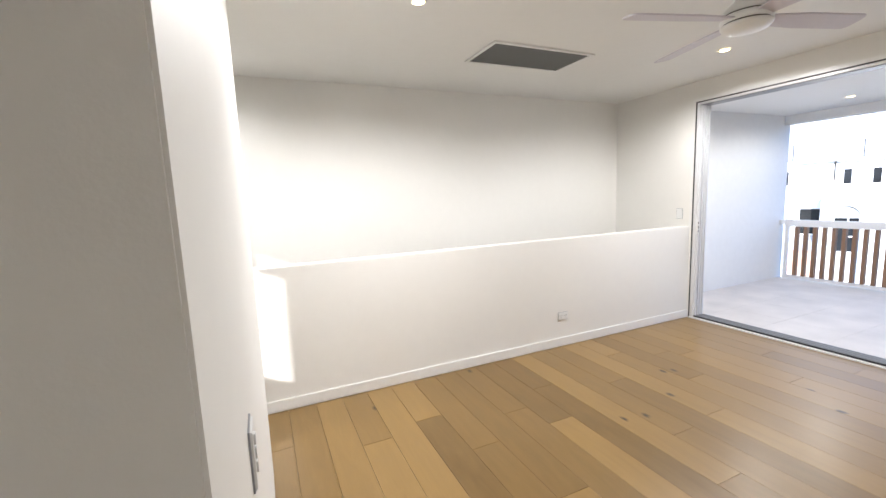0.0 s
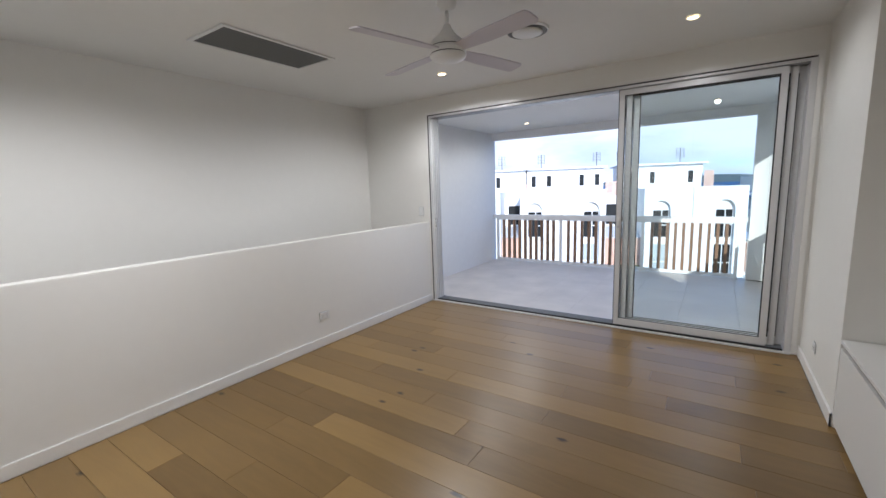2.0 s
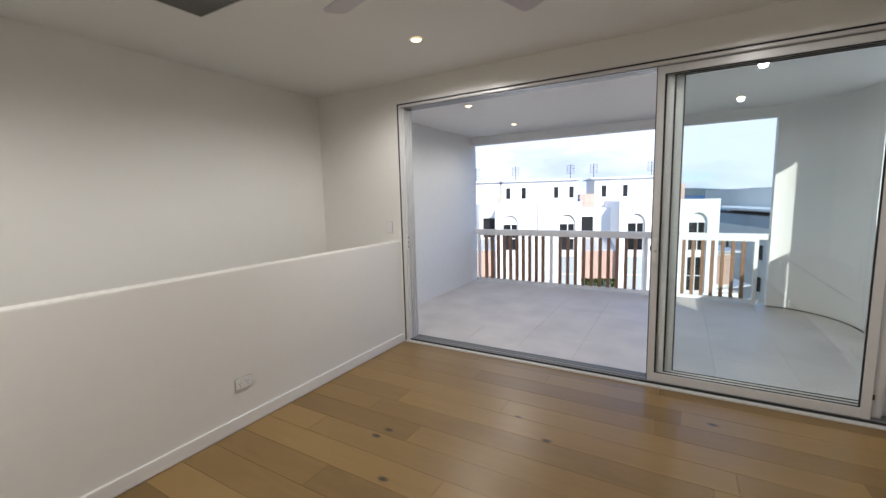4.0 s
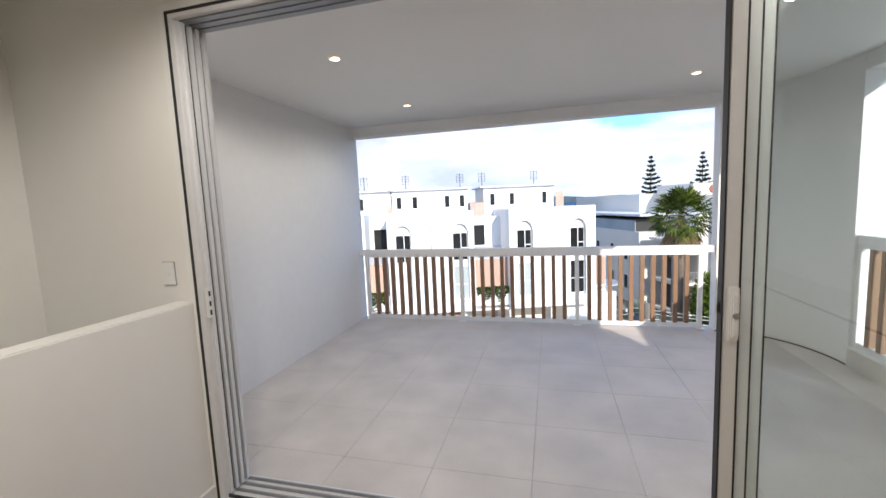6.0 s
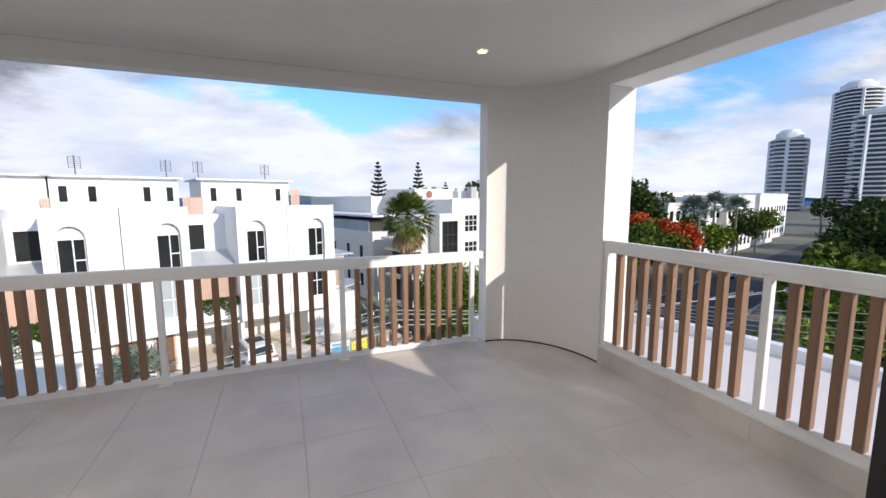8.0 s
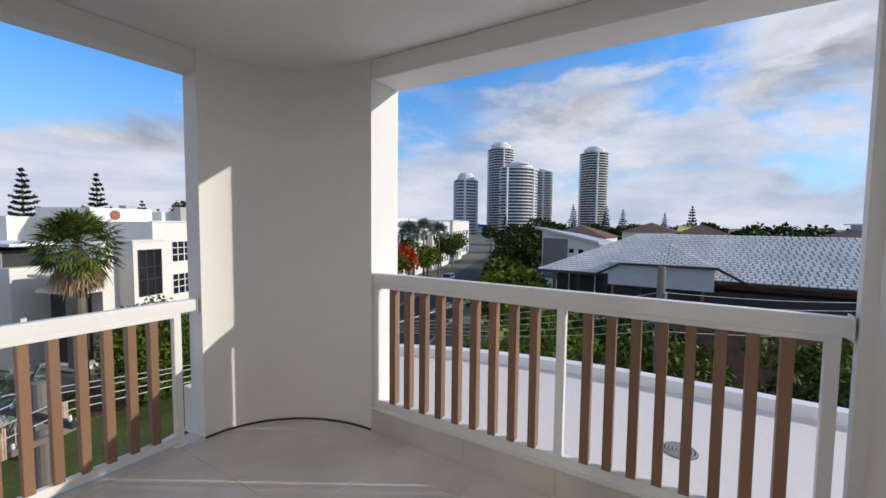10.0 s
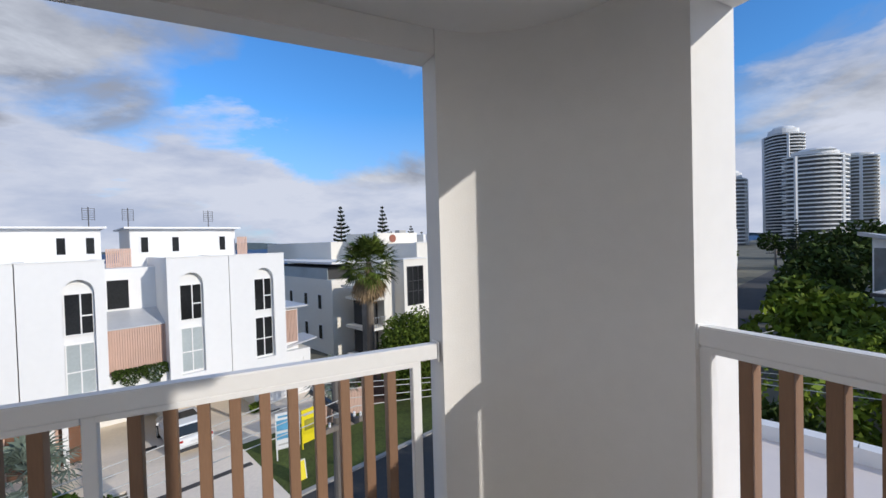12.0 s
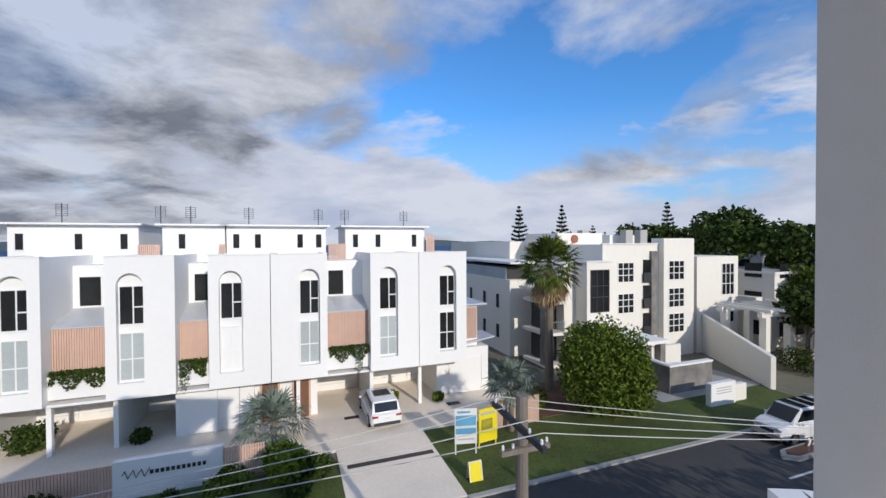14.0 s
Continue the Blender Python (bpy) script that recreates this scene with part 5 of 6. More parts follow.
for k in range(3):
    boxpart("roof_window", (-1.4 + k * 0.75, -0.85 + k * 0.75, -0.6, 0.6, 1.835, 1.852), CARGLASS, cab, "dark roof window")

for u, v, lab in ((67.0, 16.3, "white car parked far down the street"), (74.5, 16.4, "white car parked at the far kerb")):
    vehicle("parked_car", street(u, v, -0.06, 180), lab, "car", 4.6, 1.85, 1.0, 1.6, 0.98, (-2.1, 1.15), (-1.4, 1.42), 0.36, CARPAINT)

# ---- street: signs, fences, poles ----
BLUE = material("sign_blue_print", (0.12, 0.36, 0.55), 0.4, spread=0.3, scale=3)
YELLOW = material("sign_yellow_print", (0.80, 0.66, 0.02), 0.4, spread=0.05)
s = thing("sign_board", street(10.95, 21.0, 0, -14), "white and blue printed sales board on posts", "sign")
boxpart("panel", (0, 1.15, 0, 0.04, 0.55, 2.35), PAINT, s, "white panel")
boxpart("picture", (0.05, 1.10, -0.006, 0.0, 1.05, 2.0), BLUE, s, "blue harbour picture")
boxpart("picture_band", (0.05, 1.10, -0.008, -0.002, 1.35, 1.48), PAINT, s, "pale building strip")
boxpart("writing_bar", (0.12, 1.0, -0.006, 0.0, 0.75, 0.82), GREYWALL, s)
boxpart("writing_bar", (0.12, 0.8, -0.006, 0.0, 2.12, 2.22), BLUE, s)
for x in (0.02, 1.07):
    boxpart("post", (x, x + 0.06, 0.04, 0.1, 0, 2.35), PAINT, s)
s = thing("sign_board", street(12.35, 21.1, 0, 8), "bright yellow sales board with a dark palm print", "sign")
boxpart("panel", (0, 1.15, 0, 0.04, 0.3, 2.05), YELLOW, s, "yellow panel")
boxpart("writing_bar", (0.12, 1.0, -0.006, 0.0, 1.72, 1.86), GREYWALL, s)
boxpart("print", (0.15, 0.85, -0.006, 0.0, 0.95, 1.5), material("dark_palm_print", (0.30, 0.27, 0.03), 0.5, spread=0.6, scale=8), s, "dark leaf print")
for x in (0.02, 1.07):
    boxpart("post", (x, x + 0.06, 0.04, 0.1, 0, 2.05), YELLOW, s)
s = thing("a_frame_sign", street(10.7, 18.75), "small yellow folding sign on the verge", "sign")
for k in (-1, 1):
    bm = bmesh.new()
    box(bm, 0, 0.65, -0.012, 0.012, 0, 0.85, pose(0, k * 0.2, 0, k * 13, 0, 0))
    part("board", bm, YELLOW, s)
    bm = bmesh.new()
    for d in ((0, 0.04, 0, 0.85), (0.61, 0.65, 0, 0.85), (0.04, 0.61, 0.81, 0.85)):
        box(bm, d[0], d[1], -0.018, 0.018, d[2], d[3], pose(0, k * 0.2, 0, k * 13, 0, 0))
    part("frame", bm, PAINT, s)
w = thing("name_wall", street(-3.9, 22.75), "low white sign wall with dark lettering", "sign wall")
boxpart("wall", (0, 4.15, 0, 0.3, -0.1, 1.55), HOUSE, w, "white rendered wall", 0.01)
for k in range(11):
    boxpart("letter_bar", (1.35 + k * 0.2, 1.48 + k * 0.2, -0.03, 0.0, 0.85, 1.02), DARKMETAL, w, "dark raised letter")
bm = bmesh.new()
for k in range(10):
    x = 0.35 + k * 0.1
    rod(bm, (x, -0.02, 0.95 + 0.2 * math.sin(k * 2.1)), (x + 0.1, -0.02, 0.95 + 0.2 * math.sin((k + 1) * 2.1)), 0.016, 5)
part("flourish", bm, DARKMETAL, w, "dark script flourish")
for u0, n in ((-14.0, 92), (0.26, 16)):
    f = thing("batten_fence", street(u0, 22.85), "brown vertical batten fence beside the sign wall", "fence", "batten fences")
    boxpart("rail", (0, n * 0.11, 0.06, 0.1, 0.2, 0.28), PINKWOOD, f)
    boxpart("rail", (0, n * 0.11, 0.06, 0.1, 1.1, 1.18), PINKWOOD, f)
    for k in range(n):
        boxpart("batten", (k * 0.11, k * 0.11 + 0.085, 0.0, 0.06, 0, 1.4), PINKWOOD, f)
f = thing("batten_fence", street(13.9, 22.9), "pale timber batten fence behind the signs", "fence", "batten fences")
boxpart("rail", (0, 3.3, 0.06, 0.1, 1.1, 1.18), PINKWOOD, f)
for k in range(30):
    boxpart("batten", (k * 0.11, k * 0.11 + 0.085, 0.0, 0.06, 0, 1.6), PINKWOOD, f)
s = thing("chevron_sign", street(27.4, 14.75), "black and white chevron road sign on a short post", "road sign")
boxpart("panel", (0, 1.6, 0, 0.03, 0.45, 0.85), DARKMETAL, s, "black panel")
for k in range(4):
    bm = bmesh.new()
    x = 0.15 + k * 0.38
    prism(bm, [(x, 0.45), (x + 0.16, 0.45), (x + 0.3, 0.65), (x + 0.16, 0.85), (x, 0.85), (x + 0.14, 0.65)], 0.0, 0.006, UP)
    part("chevron", bm, PAINT, s, "white chevron")
for x in (0.3, 1.3):
    boxpart("post", (x, x + 0.06, 0.03, 0.08, 0, 0.85), STEEL, s)
s = thing("stop_sign", street(29.4, 14.9), "small round red and white road sign on a post", "road sign")
bm = bmesh.new(); rod(bm, (0, 0.05, 0), (0, 0.05, 2.1), 0.03, 8); part("post", bm, STEEL, s)
bm = bmesh.new(); rod(bm, (0, -0.01, 1.85), (0, 0.02, 1.85), 0.3, 20); part("disc", bm, LAMP_RED, s, "red disc")
boxpart("bar", (-0.2, 0.2, -0.02, -0.01, 1.8, 1.9), PAINT, s, "white bar")


def power_pole(m, height, arms, label):
    p = thing("power_pole", m, label, "power pole", "power poles")
    bm = bmesh.new()
    rod(bm, (0, 0, -0.3), (0, 0, height), 0.17, 12, 0.13)
    part("pole", bm, WOODPOLE, p)
    for z, half, turn in arms:
        q = pose(0, 0, 0, 0, 0, turn)
        bm = bmesh.new(); box(bm, -half, half, -0.2, -0.08, z - 0.06, z + 0.06, q)
        a = part("crossarm", bm, DARKMETAL if half > 1 else WOODPOLE, p, "dark crossarm", 0.01)
        for s in (-0.9, -0.5, 0.5, 0.9):
            bm = bmesh.new(); lathe(bm, [(0.02, 0), (0.036, 0.035), (0.025, 0.06), (0.033, 0.09), (0.012, 0.115)], 10, q @ pose(s * half, -0.14, z + 0.06))
            part("insulator", bm, PLASTIC, a, "pale insulator")
    boxpart("bracket", (-0.12, 0.12, -0.2, -0.13, height * 0.88, height * 0.90), STEEL, p)
    return p


power_pole(pose(4.55, 11.75, G), 7.42, ((6.8, 1.2, -75), (6.3, 0.6, 18)), "weathered timber power pole with a dark crossarm")
power_pole(pose(18.3, 1.8, G), 9.2, (), "weathered timber power pole in front of the tiled roof")
power_pole(street(60.9, 18.6), 8.2, ((7.6, 1.1, 100),), "timber power pole along the street")
power_pole(street(78, 9.0), 8.2, ((7.6, 1.1, 100),), "timber power pole along the street")


CABLE = material("pale_cable", (0.55, 0.54, 0.5), 0.6)


def cable(p, q, sag, label):
    p, q = Vector(p), Vector(q)
    bm = bmesh.new()
    n, pts = 18, []
    for k in range(n + 1):
        f = k / n
        c = p.lerp(q, f)
        c.z -= sag * 4 * f * (1 - f)
        pts.append(c)
    side = (q - p).cross(Vector((0, 0, 1))).normalized()
    rings = []
    for c in pts:
        rings.append([bm.verts.new(c + 0.011 * (side * math.cos(k * math.tau / 5) + Vector((0, 0, math.sin(k * math.tau / 5))))) for k in range(5)])
    for a, b in zip(rings, rings[1:]):
        for k in range(5):
            bm.faces.new((a[k], a[(k + 1) % 5], b[(k + 1) % 5], b[k]))
    tagged(mesh_object("power_cable", bm, CABLE), label, "cable", "overhead cables")


for k, (dx, dz) in enumerate(((-0.5, -2.45), (-0.2, -2.5), (0.2, -2.6), (0.5, -2.7))):
    cable((4.5 + dx * 0.5, 11.7 - dx * 1.9, -2.15), (24 + dx, 11.5 + k * 0.9, -2.9 - 0.25 * k), 0.35, "thin pale overhead power cable")
    cable((4.5 + dx * 0.5, 11.7 - dx * 1.9, -2.15), (-16, 8.5 + dx * 2, -3.4 - 0.2 * k), 0.45, "thin pale overhead power cable")
for k in range(5):
    cable((18.3, 1.8, -0.9 - 0.35 * k), (13.0 + 0.4 * k, 14.0, -2.7 - 0.1 * k), 0.3, "thin pale overhead power cable")
    cable((18.3, 1.8, -0.9 - 0.35 * k), (30.0, -12, -1.2 - 0.3 * k), 0.4, "thin pale overhead power cable")

# ---- lower roof terrace beside the balcony ----
TERR = material("white_roof_membrane", (0.80, 0.71, 0.645), 0.8, spread=0.06, scale=1.0, bump=0.05, bump_scale=40)
bm = bmesh.new()
edge = [(4.60, -6.0), (7.95, -6.0)] + [(7.95 - 2.6 * (1 - math.cos(a)), 1.0 + 5.2 * math.sin(a)) for a in [k / 16 * math.pi / 2 for k in range(17)]] + [(4.60, 6.2)]
prism(bm, edge, -1.2, -0.62)
tagged(mesh_object("terrace_roof", bm, TERR), "white flat lower roof beside the balcony", kind="structure")
bm = bmesh.new()
n = len(edge)
for k in range(1, n - 2):
    (ax, ay), (bx, by) = edge[k], edge[k + 1]
    d = Vector((by - ay, ax - bx, 0)).normalized() * 0.16
    prism(bm, [(ax, ay), (bx, by), (bx - d.x, by - d.y), (ax - d.x, ay - d.y)][::-1], -0.62, -0.48)
tagged(mesh_object("trim_parapet", bm, HOUSE), "white curved parapet of the lower roof", kind="structure")
d = thing("roof_drain", pose(6.3, 0.86, -0.62), "round grey grated drain in the white roof", "drain")
bm = bmesh.new(); lathe(bm, [(0.15, 0.001), (0.15, 0.006)], 24); part("bowl", bm, DARKMETAL, d)
for r in (0.145, 0.115, 0.085, 0.055, 0.025):
    bm = bmesh.new()
    k = 24
    for j in range(k):
        a, b = j / k * math.tau, (j + 1) / k * math.tau
        prism(bm, [((r - 0.015) * math.cos(a), (r - 0.015) * math.sin(a)), (r * math.cos(a), r * math.sin(a)), (r * math.cos(b), r * math.sin(b)), ((r - 0.015) * math.cos(b), (r - 0.015) * math.sin(b))], 0.006, 0.014)
    part("grate_ring", bm, KERB, d)
structure("building_base", [(-1.19, 4.60, -7.6, 4.03, G - 0.3, -2.96), (-1.19, 4.60, 0.19, 4.03, -2.96, -0.56), (-0.1, 4.60, -7.6, 0.0, -2.84, -0.36), (4.60, 7.8, -6.0, 1.0, G - 0.3, -1.21)], RENDER, "white lower storeys of the building")

# ---- side view: trees, roofs and towers ----
for x, y, h, r, mat, sd in ((13.5, 7.5, 6.0, 2.4, LEAF, 1), (17.0, 4.6, 6.6, 2.6, LEAF_DARK, 2), (16.0, 9.5, 5.6, 2.4, LEAF_DARK, 3), (21.5, 2.0, 6.0, 2.8, LEAF, 4), (22.0, 7.5, 6.2, 3.0, LEAF_LIME, 5), (27.5, 8.0, 6.6, 3.0, LEAF_LIME, 6), (27.0, 2.5, 5.6, 2.8, LEAF_DARK, 7), (33.0, 10.5, 6.0, 3.2, LEAF, 8), (19.5, -3.0, 5.8, 2.8, LEAF_DARK, 9), (26.0, -4.5, 5.6, 2.8, LEAF, 10), (14.0, 1.5, 4.8, 2.2, LEAF_DARK, 11), (40.0, 16.5, 5.6, 3.2, LEAF_LIME, 12), (48.0, 20.0, 6.4, 3.5, LEAF, 13), (60.0, 24.0, 8.0, 4.0, LEAF_DARK, 14), (74.0, 27.0, 9.5, 5.0, LEAF_DARK, 15), (92.0, 32.0, 10.5, 6.0, LEAF_DARK, 16), (115, 38, 11.0, 7.0, LEAF_DARK, 17)):
    tree("garden_tree", pose(x, y, G), "leafy green garden tree below the balcony", h * 0.55, 0.16, lump_set(sd + 40, 9, r * 0.85, h * 0.4, r * 0.55, h * 0.55), 2600 if x < 35 else 1800, 0.17 if x < 30 else 0.24 + x * 0.003, mat, sd + 60, group="garden trees")
for u, v, h, r, mat, lab in ((50, 20.5, 6.8, 3.0, LEAF_DARK, "dark green street tree"), (56, 21.5, 8.0, 3.2, LEAF, "leafy green street tree"), (58.5, 20.5, 8.2, 2.8, LEAF_RED, "street tree in orange-red blossom"), (64, 22.5, 9.0, 3.0, LEAF, "leafy green street tree"), (47, 19.6, 6.2, 2.6, LEAF, "leafy green street tree"), (72, 19.5, 7.0, 2.4, LEAF_LIME, "fresh green street tree"), (53, 27, 9.0, 3.0, LEAF, "leafy green street tree"), (60.5, 25.5, 9.0, 2.8, LEAF_RED, "street tree in orange-red blossom"), (45, 24, 7.5, 3.0, LEAF_DARK, "dark green street tree"), (88, 21, 8.0, 3.0, LEAF_DARK, "dark green street tree"), (100, 21, 8.5, 3.0, LEAF, "leafy green street tree")):
    tree("street_tree", street(u, v), lab, h * 0.5, 0.2, lump_set(int(u) + 5, 9, r * 0.8, h * 0.35, r * 0.55, h * 0.58), 2400, 0.26, mat, int(u), group="street trees")
for u, v, h in ((66, 21, 9.0), (78, 22, 9.6), (84, 20.5, 9.0)):
    fan_palm("street_palm", street(u, v), "pale feathery palm along the street", h, 0.2, 1.2, 1.9, 26, FROND_GREY, int(u), low=-20)

TILES = material("pale_grey_roof_tile", (0.82, 0.785, 0.74), 0.85, spread=0.2, scale=2.2)
TILE_BED = material("grey_roof_bedding", (0.30, 0.29, 0.28), 0.9, spread=0.2)
BRICK = material("brown_brick", (0.22, 0.12, 0.08), 0.85, spread=0.35, scale=5, bump=0.3, bump_scale=12)
BROWNROOF = material("brown_roof_tile", (0.17, 0.09, 0.065), 0.8, spread=0.25, scale=3, bump=0.3, bump_scale=5)


def hip_roof(parent, x0, x1, y0, y1, z, rise, mat, rows=0):
    """A hipped roof with its ridge along the longer side; rows of tile courses lie proud on it."""
    w, l = (x1 - x0), (y1 - y0)
    h = min(w, l) / 2
    cx, cy = (x0 + x1) / 2, (y0 + y1) / 2
    ra, rb = ((x0 + h, cy), (x1 - h, cy)) if w >= l else ((cx, y0 + h), (cx, y1 - h))
    bm = bmesh.new()
    c = [bm.verts.new(p) for p in ((x0, y0, z), (x1, y0, z), (x1, y1, z), (x0, y1, z))]
    r = [bm.verts.new((*ra, z + rise)), bm.verts.new((*rb, z + rise))]
    if w >= l:
        fs = ((c[0], c[1], r[1], r[0]), (c[1], c[2], r[1]), (c[2], c[3], r[0], r[1]), (c[3], c[0], r[0]))
    else:
        fs = ((c[0], c[1], r[0]), (c[1], c[2], r[1], r[0]), (c[2], c[3], r[1]), (c[3], c[0], r[0], r[1]))
    for f in fs:
        bm.faces.new(f)
    bm.faces.new(c[::-1])
    roof = part("roof", bm, TILE_BED if rows else mat, parent)
    if rows:
        bm = bmesh.new()
        for k in range(rows):
            f0, f1 = k / rows, (k + 0.84) / rows
            for (a, b, ta, tb) in (((x0, y0), (x0, y1), ra, rb if w < l else ra), ((x0, y1), (x1, y1), ra if w >= l else rb, rb)):
                def at(p, q, f):
                    return Vector((p[0] + (q[0] - p[0]) * f, p[1] + (q[1] - p[1]) * f, z + rise * f))
                p0, p1, p2, p3 = at(a, ta, f0), at(b, tb, f0), at(b, tb, f1), at(a, ta, f1)
                cols = max(2, int((p1 - p0).length / 0.42))
                lift = Vector((0, 0, 0.07)); low = Vector((0, 0, 0.015))
                for j in range(cols):
                    g0, g1 = j / cols, (j + 0.76) / cols
                    q = [p0.lerp(p1, g0) + lift, p0.lerp(p1, g1) + lift, p3.lerp(p2, g1) + low, p3.lerp(p2, g0) + low]
                    base = [v - Vector((0, 0, 0.12)) for v in q[:2]]
                    vs = [bm.verts.new(v) for v in q + base]
                    bm.faces.new(vs[:4]); bm.faces.new((vs[4], vs[5], vs[1], vs[0]))
                    bm.faces.new((vs[0], vs[3], vs[4])); bm.faces.new((vs[1], vs[5], vs[2]))
        ob = part("roof_tiles", bm, mat, roof, "rows of pale grey roof tiles")
        tagged(ob, kind="stuff")
    return roof


b = thing("tiled_roof_house", pose(0, 0, 0), "brick house under a wide pale grey tiled hip roof", "house")
hip_roof(b, 34.0, 47.3, -27.0, 11.6, -2.1, 2.87, TILES, 22)
boxpart("fascia", (33.9, 47.4, -27.1, 11.7, -2.3, -2.11), DARKMETAL, b, "dark gutter and fascia")
boxpart("wall", (36.0, 46.5, -26, 10.6, G - 0.1, -2.31), BRICK, b, "brown brick wall")
# dark box before the wall paints the shade under the eave
boxpart("verandah_shade", (35.4, 35.99, 6.0, 10.4, -4.6, -2.31), PAINTED_SHADE, b, "dark box painted as verandah shade")
boxpart("verandah_rail", (34.5, 34.62, 5.8, 10.6, -5.6, -4.7), HOUSE, b, "white solid balustrade")
boxpart("verandah_floor", (34.4, 36.0, -26, 10.6, -5.8, -5.6), HOUSE, b)
for y in (10.3, 8.4, 6.4):
    boxpart("verandah_post", (34.45, 34.65, y, y + 0.2, -5.6, -2.31), BRICK if y > 10 else DARKMETAL, b)
for y in (9.4, 7.4):
    boxpart("verandah_frame", (35.3, 35.39, y, y + 0.08, -4.6, -2.31), TRIM, b, "pale window frame")
b = thing("roof_annex", pose(0, 0, 0), "projecting tiled hip bay of the brick house", "house")
hip_roof(b, 33.4, 46.0, -0.43, 5.4, -1.22, 1.35, TILES, 12)
bm = bmesh.new()
for y0, y1 in ((5.4, 7.1), (-0.43, -2.1)):
    rod(bm, (33.5, y0, -1.3), (33.5, y1, -2.2), 0.09, 6)
part("raked_gutter", bm, DARKMETAL, b, "dark sloping gutter")
boxpart("gutter", (33.3, 33.42, -0.5, 5.45, -1.36, -1.2), DARKMETAL, b, "dark gutter")
boxpart("upper_wall", (33.7, 40.0, -0.3, 6.2, -2.85, -1.23), METALROOF, b, "pale boarded wall under the eave")
# dark band paints the verandah's shade below the bay
boxpart("shade_band", (34.3, 40.0, -12.0, 6.0, -5.0, -2.86), PAINTED_SHADE, b, "dark band painted as verandah shade")
for y in (5.8, 4.0, 2.0, 0.2, -2.2):
    boxpart("verandah_post", (33.8, 34.0, y, y + 0.2, -5.0, -2.86), BRICK if y in (5.8, 0.2) else DARKMETAL, b)
boxpart("lower_wall", (34.2, 40.0, -12.0, 6.0, G - 0.1, -5.0), BRICK, b, "brown brick wall")
boxpart("hip_capping", (33.5, 33.6, -0.3, 5.3, -1.2, -1.13), TILES, b)

b = thing("skillion_house", pose(51.5, 10.5, G, 0, 0, -28), "white house with a single-slope roof", "house")
boxpart("wall", (0, 7.5, 0, 9, -0.1, 7.7), HOUSE, b)
bm = bmesh.new()
prism(bm, [(0, 7.7), (9, 7.7), (9, 9.85), (0, 8.45)], 0.0, 0.25, Matrix(((0, 0, 1, 0), (1, 0, 0, 0), (0, 1, 0, 0), (0, 0, 0, 1))))
part("gable_wall", bm, HOUSE, b)
boxpart("glazed_end", (-0.05, 0.0, 4.5, 8.8, 3.6, 8.9), material("grey_green_glass", (0.20, 0.24, 0.24), 0.2, spread=0.2), b, "grey-green glazed end")
bm = bmesh.new()
prism(bm, [(9.6, 10.0), (9.6, 10.35), (-0.8, 8.7), (-0.8, 8.4)], -0.8, 8.0, Matrix(((0, 0, 1, 0), (1, 0, 0, 0), (0, 1, -0.12, 0), (0, 0, 0, 1))))
part("roof", bm, METALROOF, b, "pale single-slope roof")
for k in range(3):
    boxpart("window", (-0.06, 0.0, 0.5 + k * 1.5, 1.2 + k * 1.5, 7.2, 7.7), PANE, b)

for x, y, w, d, h, z in ((78, 14, 14, 12, 8.4, 2.2), (84, -6, 16, 12, 8.6, 2.4), (104, 4, 16, 12, 9.2, 2.2), (70, -22, 14, 10, 8.2, 2.2)):
    b = thing("brown_roof_house", pose(x, y, G), "house under a brown tiled hip roof", "house", "brown-roofed houses")
    boxpart("wall", (0.5, w - 0.5, 0.5, d - 0.5, -0.1, h), CREAM, b)
    hip_roof(b, 0, w, 0, d, h, z, BROWNROOF)
    for k in range(3):
        boxpart("window", (0.44, 0.5, 1.5 + k * 3, 2.8 + k * 3, h - 2.2, h - 0.9), PANE, b)
b = thing("flat_roof_house", pose(112, -24, G), "long white terraced apartment block", "house")
for k, (a, e, z) in enumerate(((0, 44, 8.5), (4, 40, 11.5), (10, 30, 14.5))):
    boxpart("storey", (k * 2.0, 14, -a, -e, z - 3 if k else -0.1, z - 0.3), GREYWALL, b)
    boxpart("slab", (k * 2.0 - 1, 14.5, -a + 1, -e - 1, z - 0.3, z), HOUSE, b)
    boxpart("window_band", (k * 2.0 - 0.06, k * 2.0, -a - 1, -e + 1, z - 2.4, z - 0.8), PANE, b)
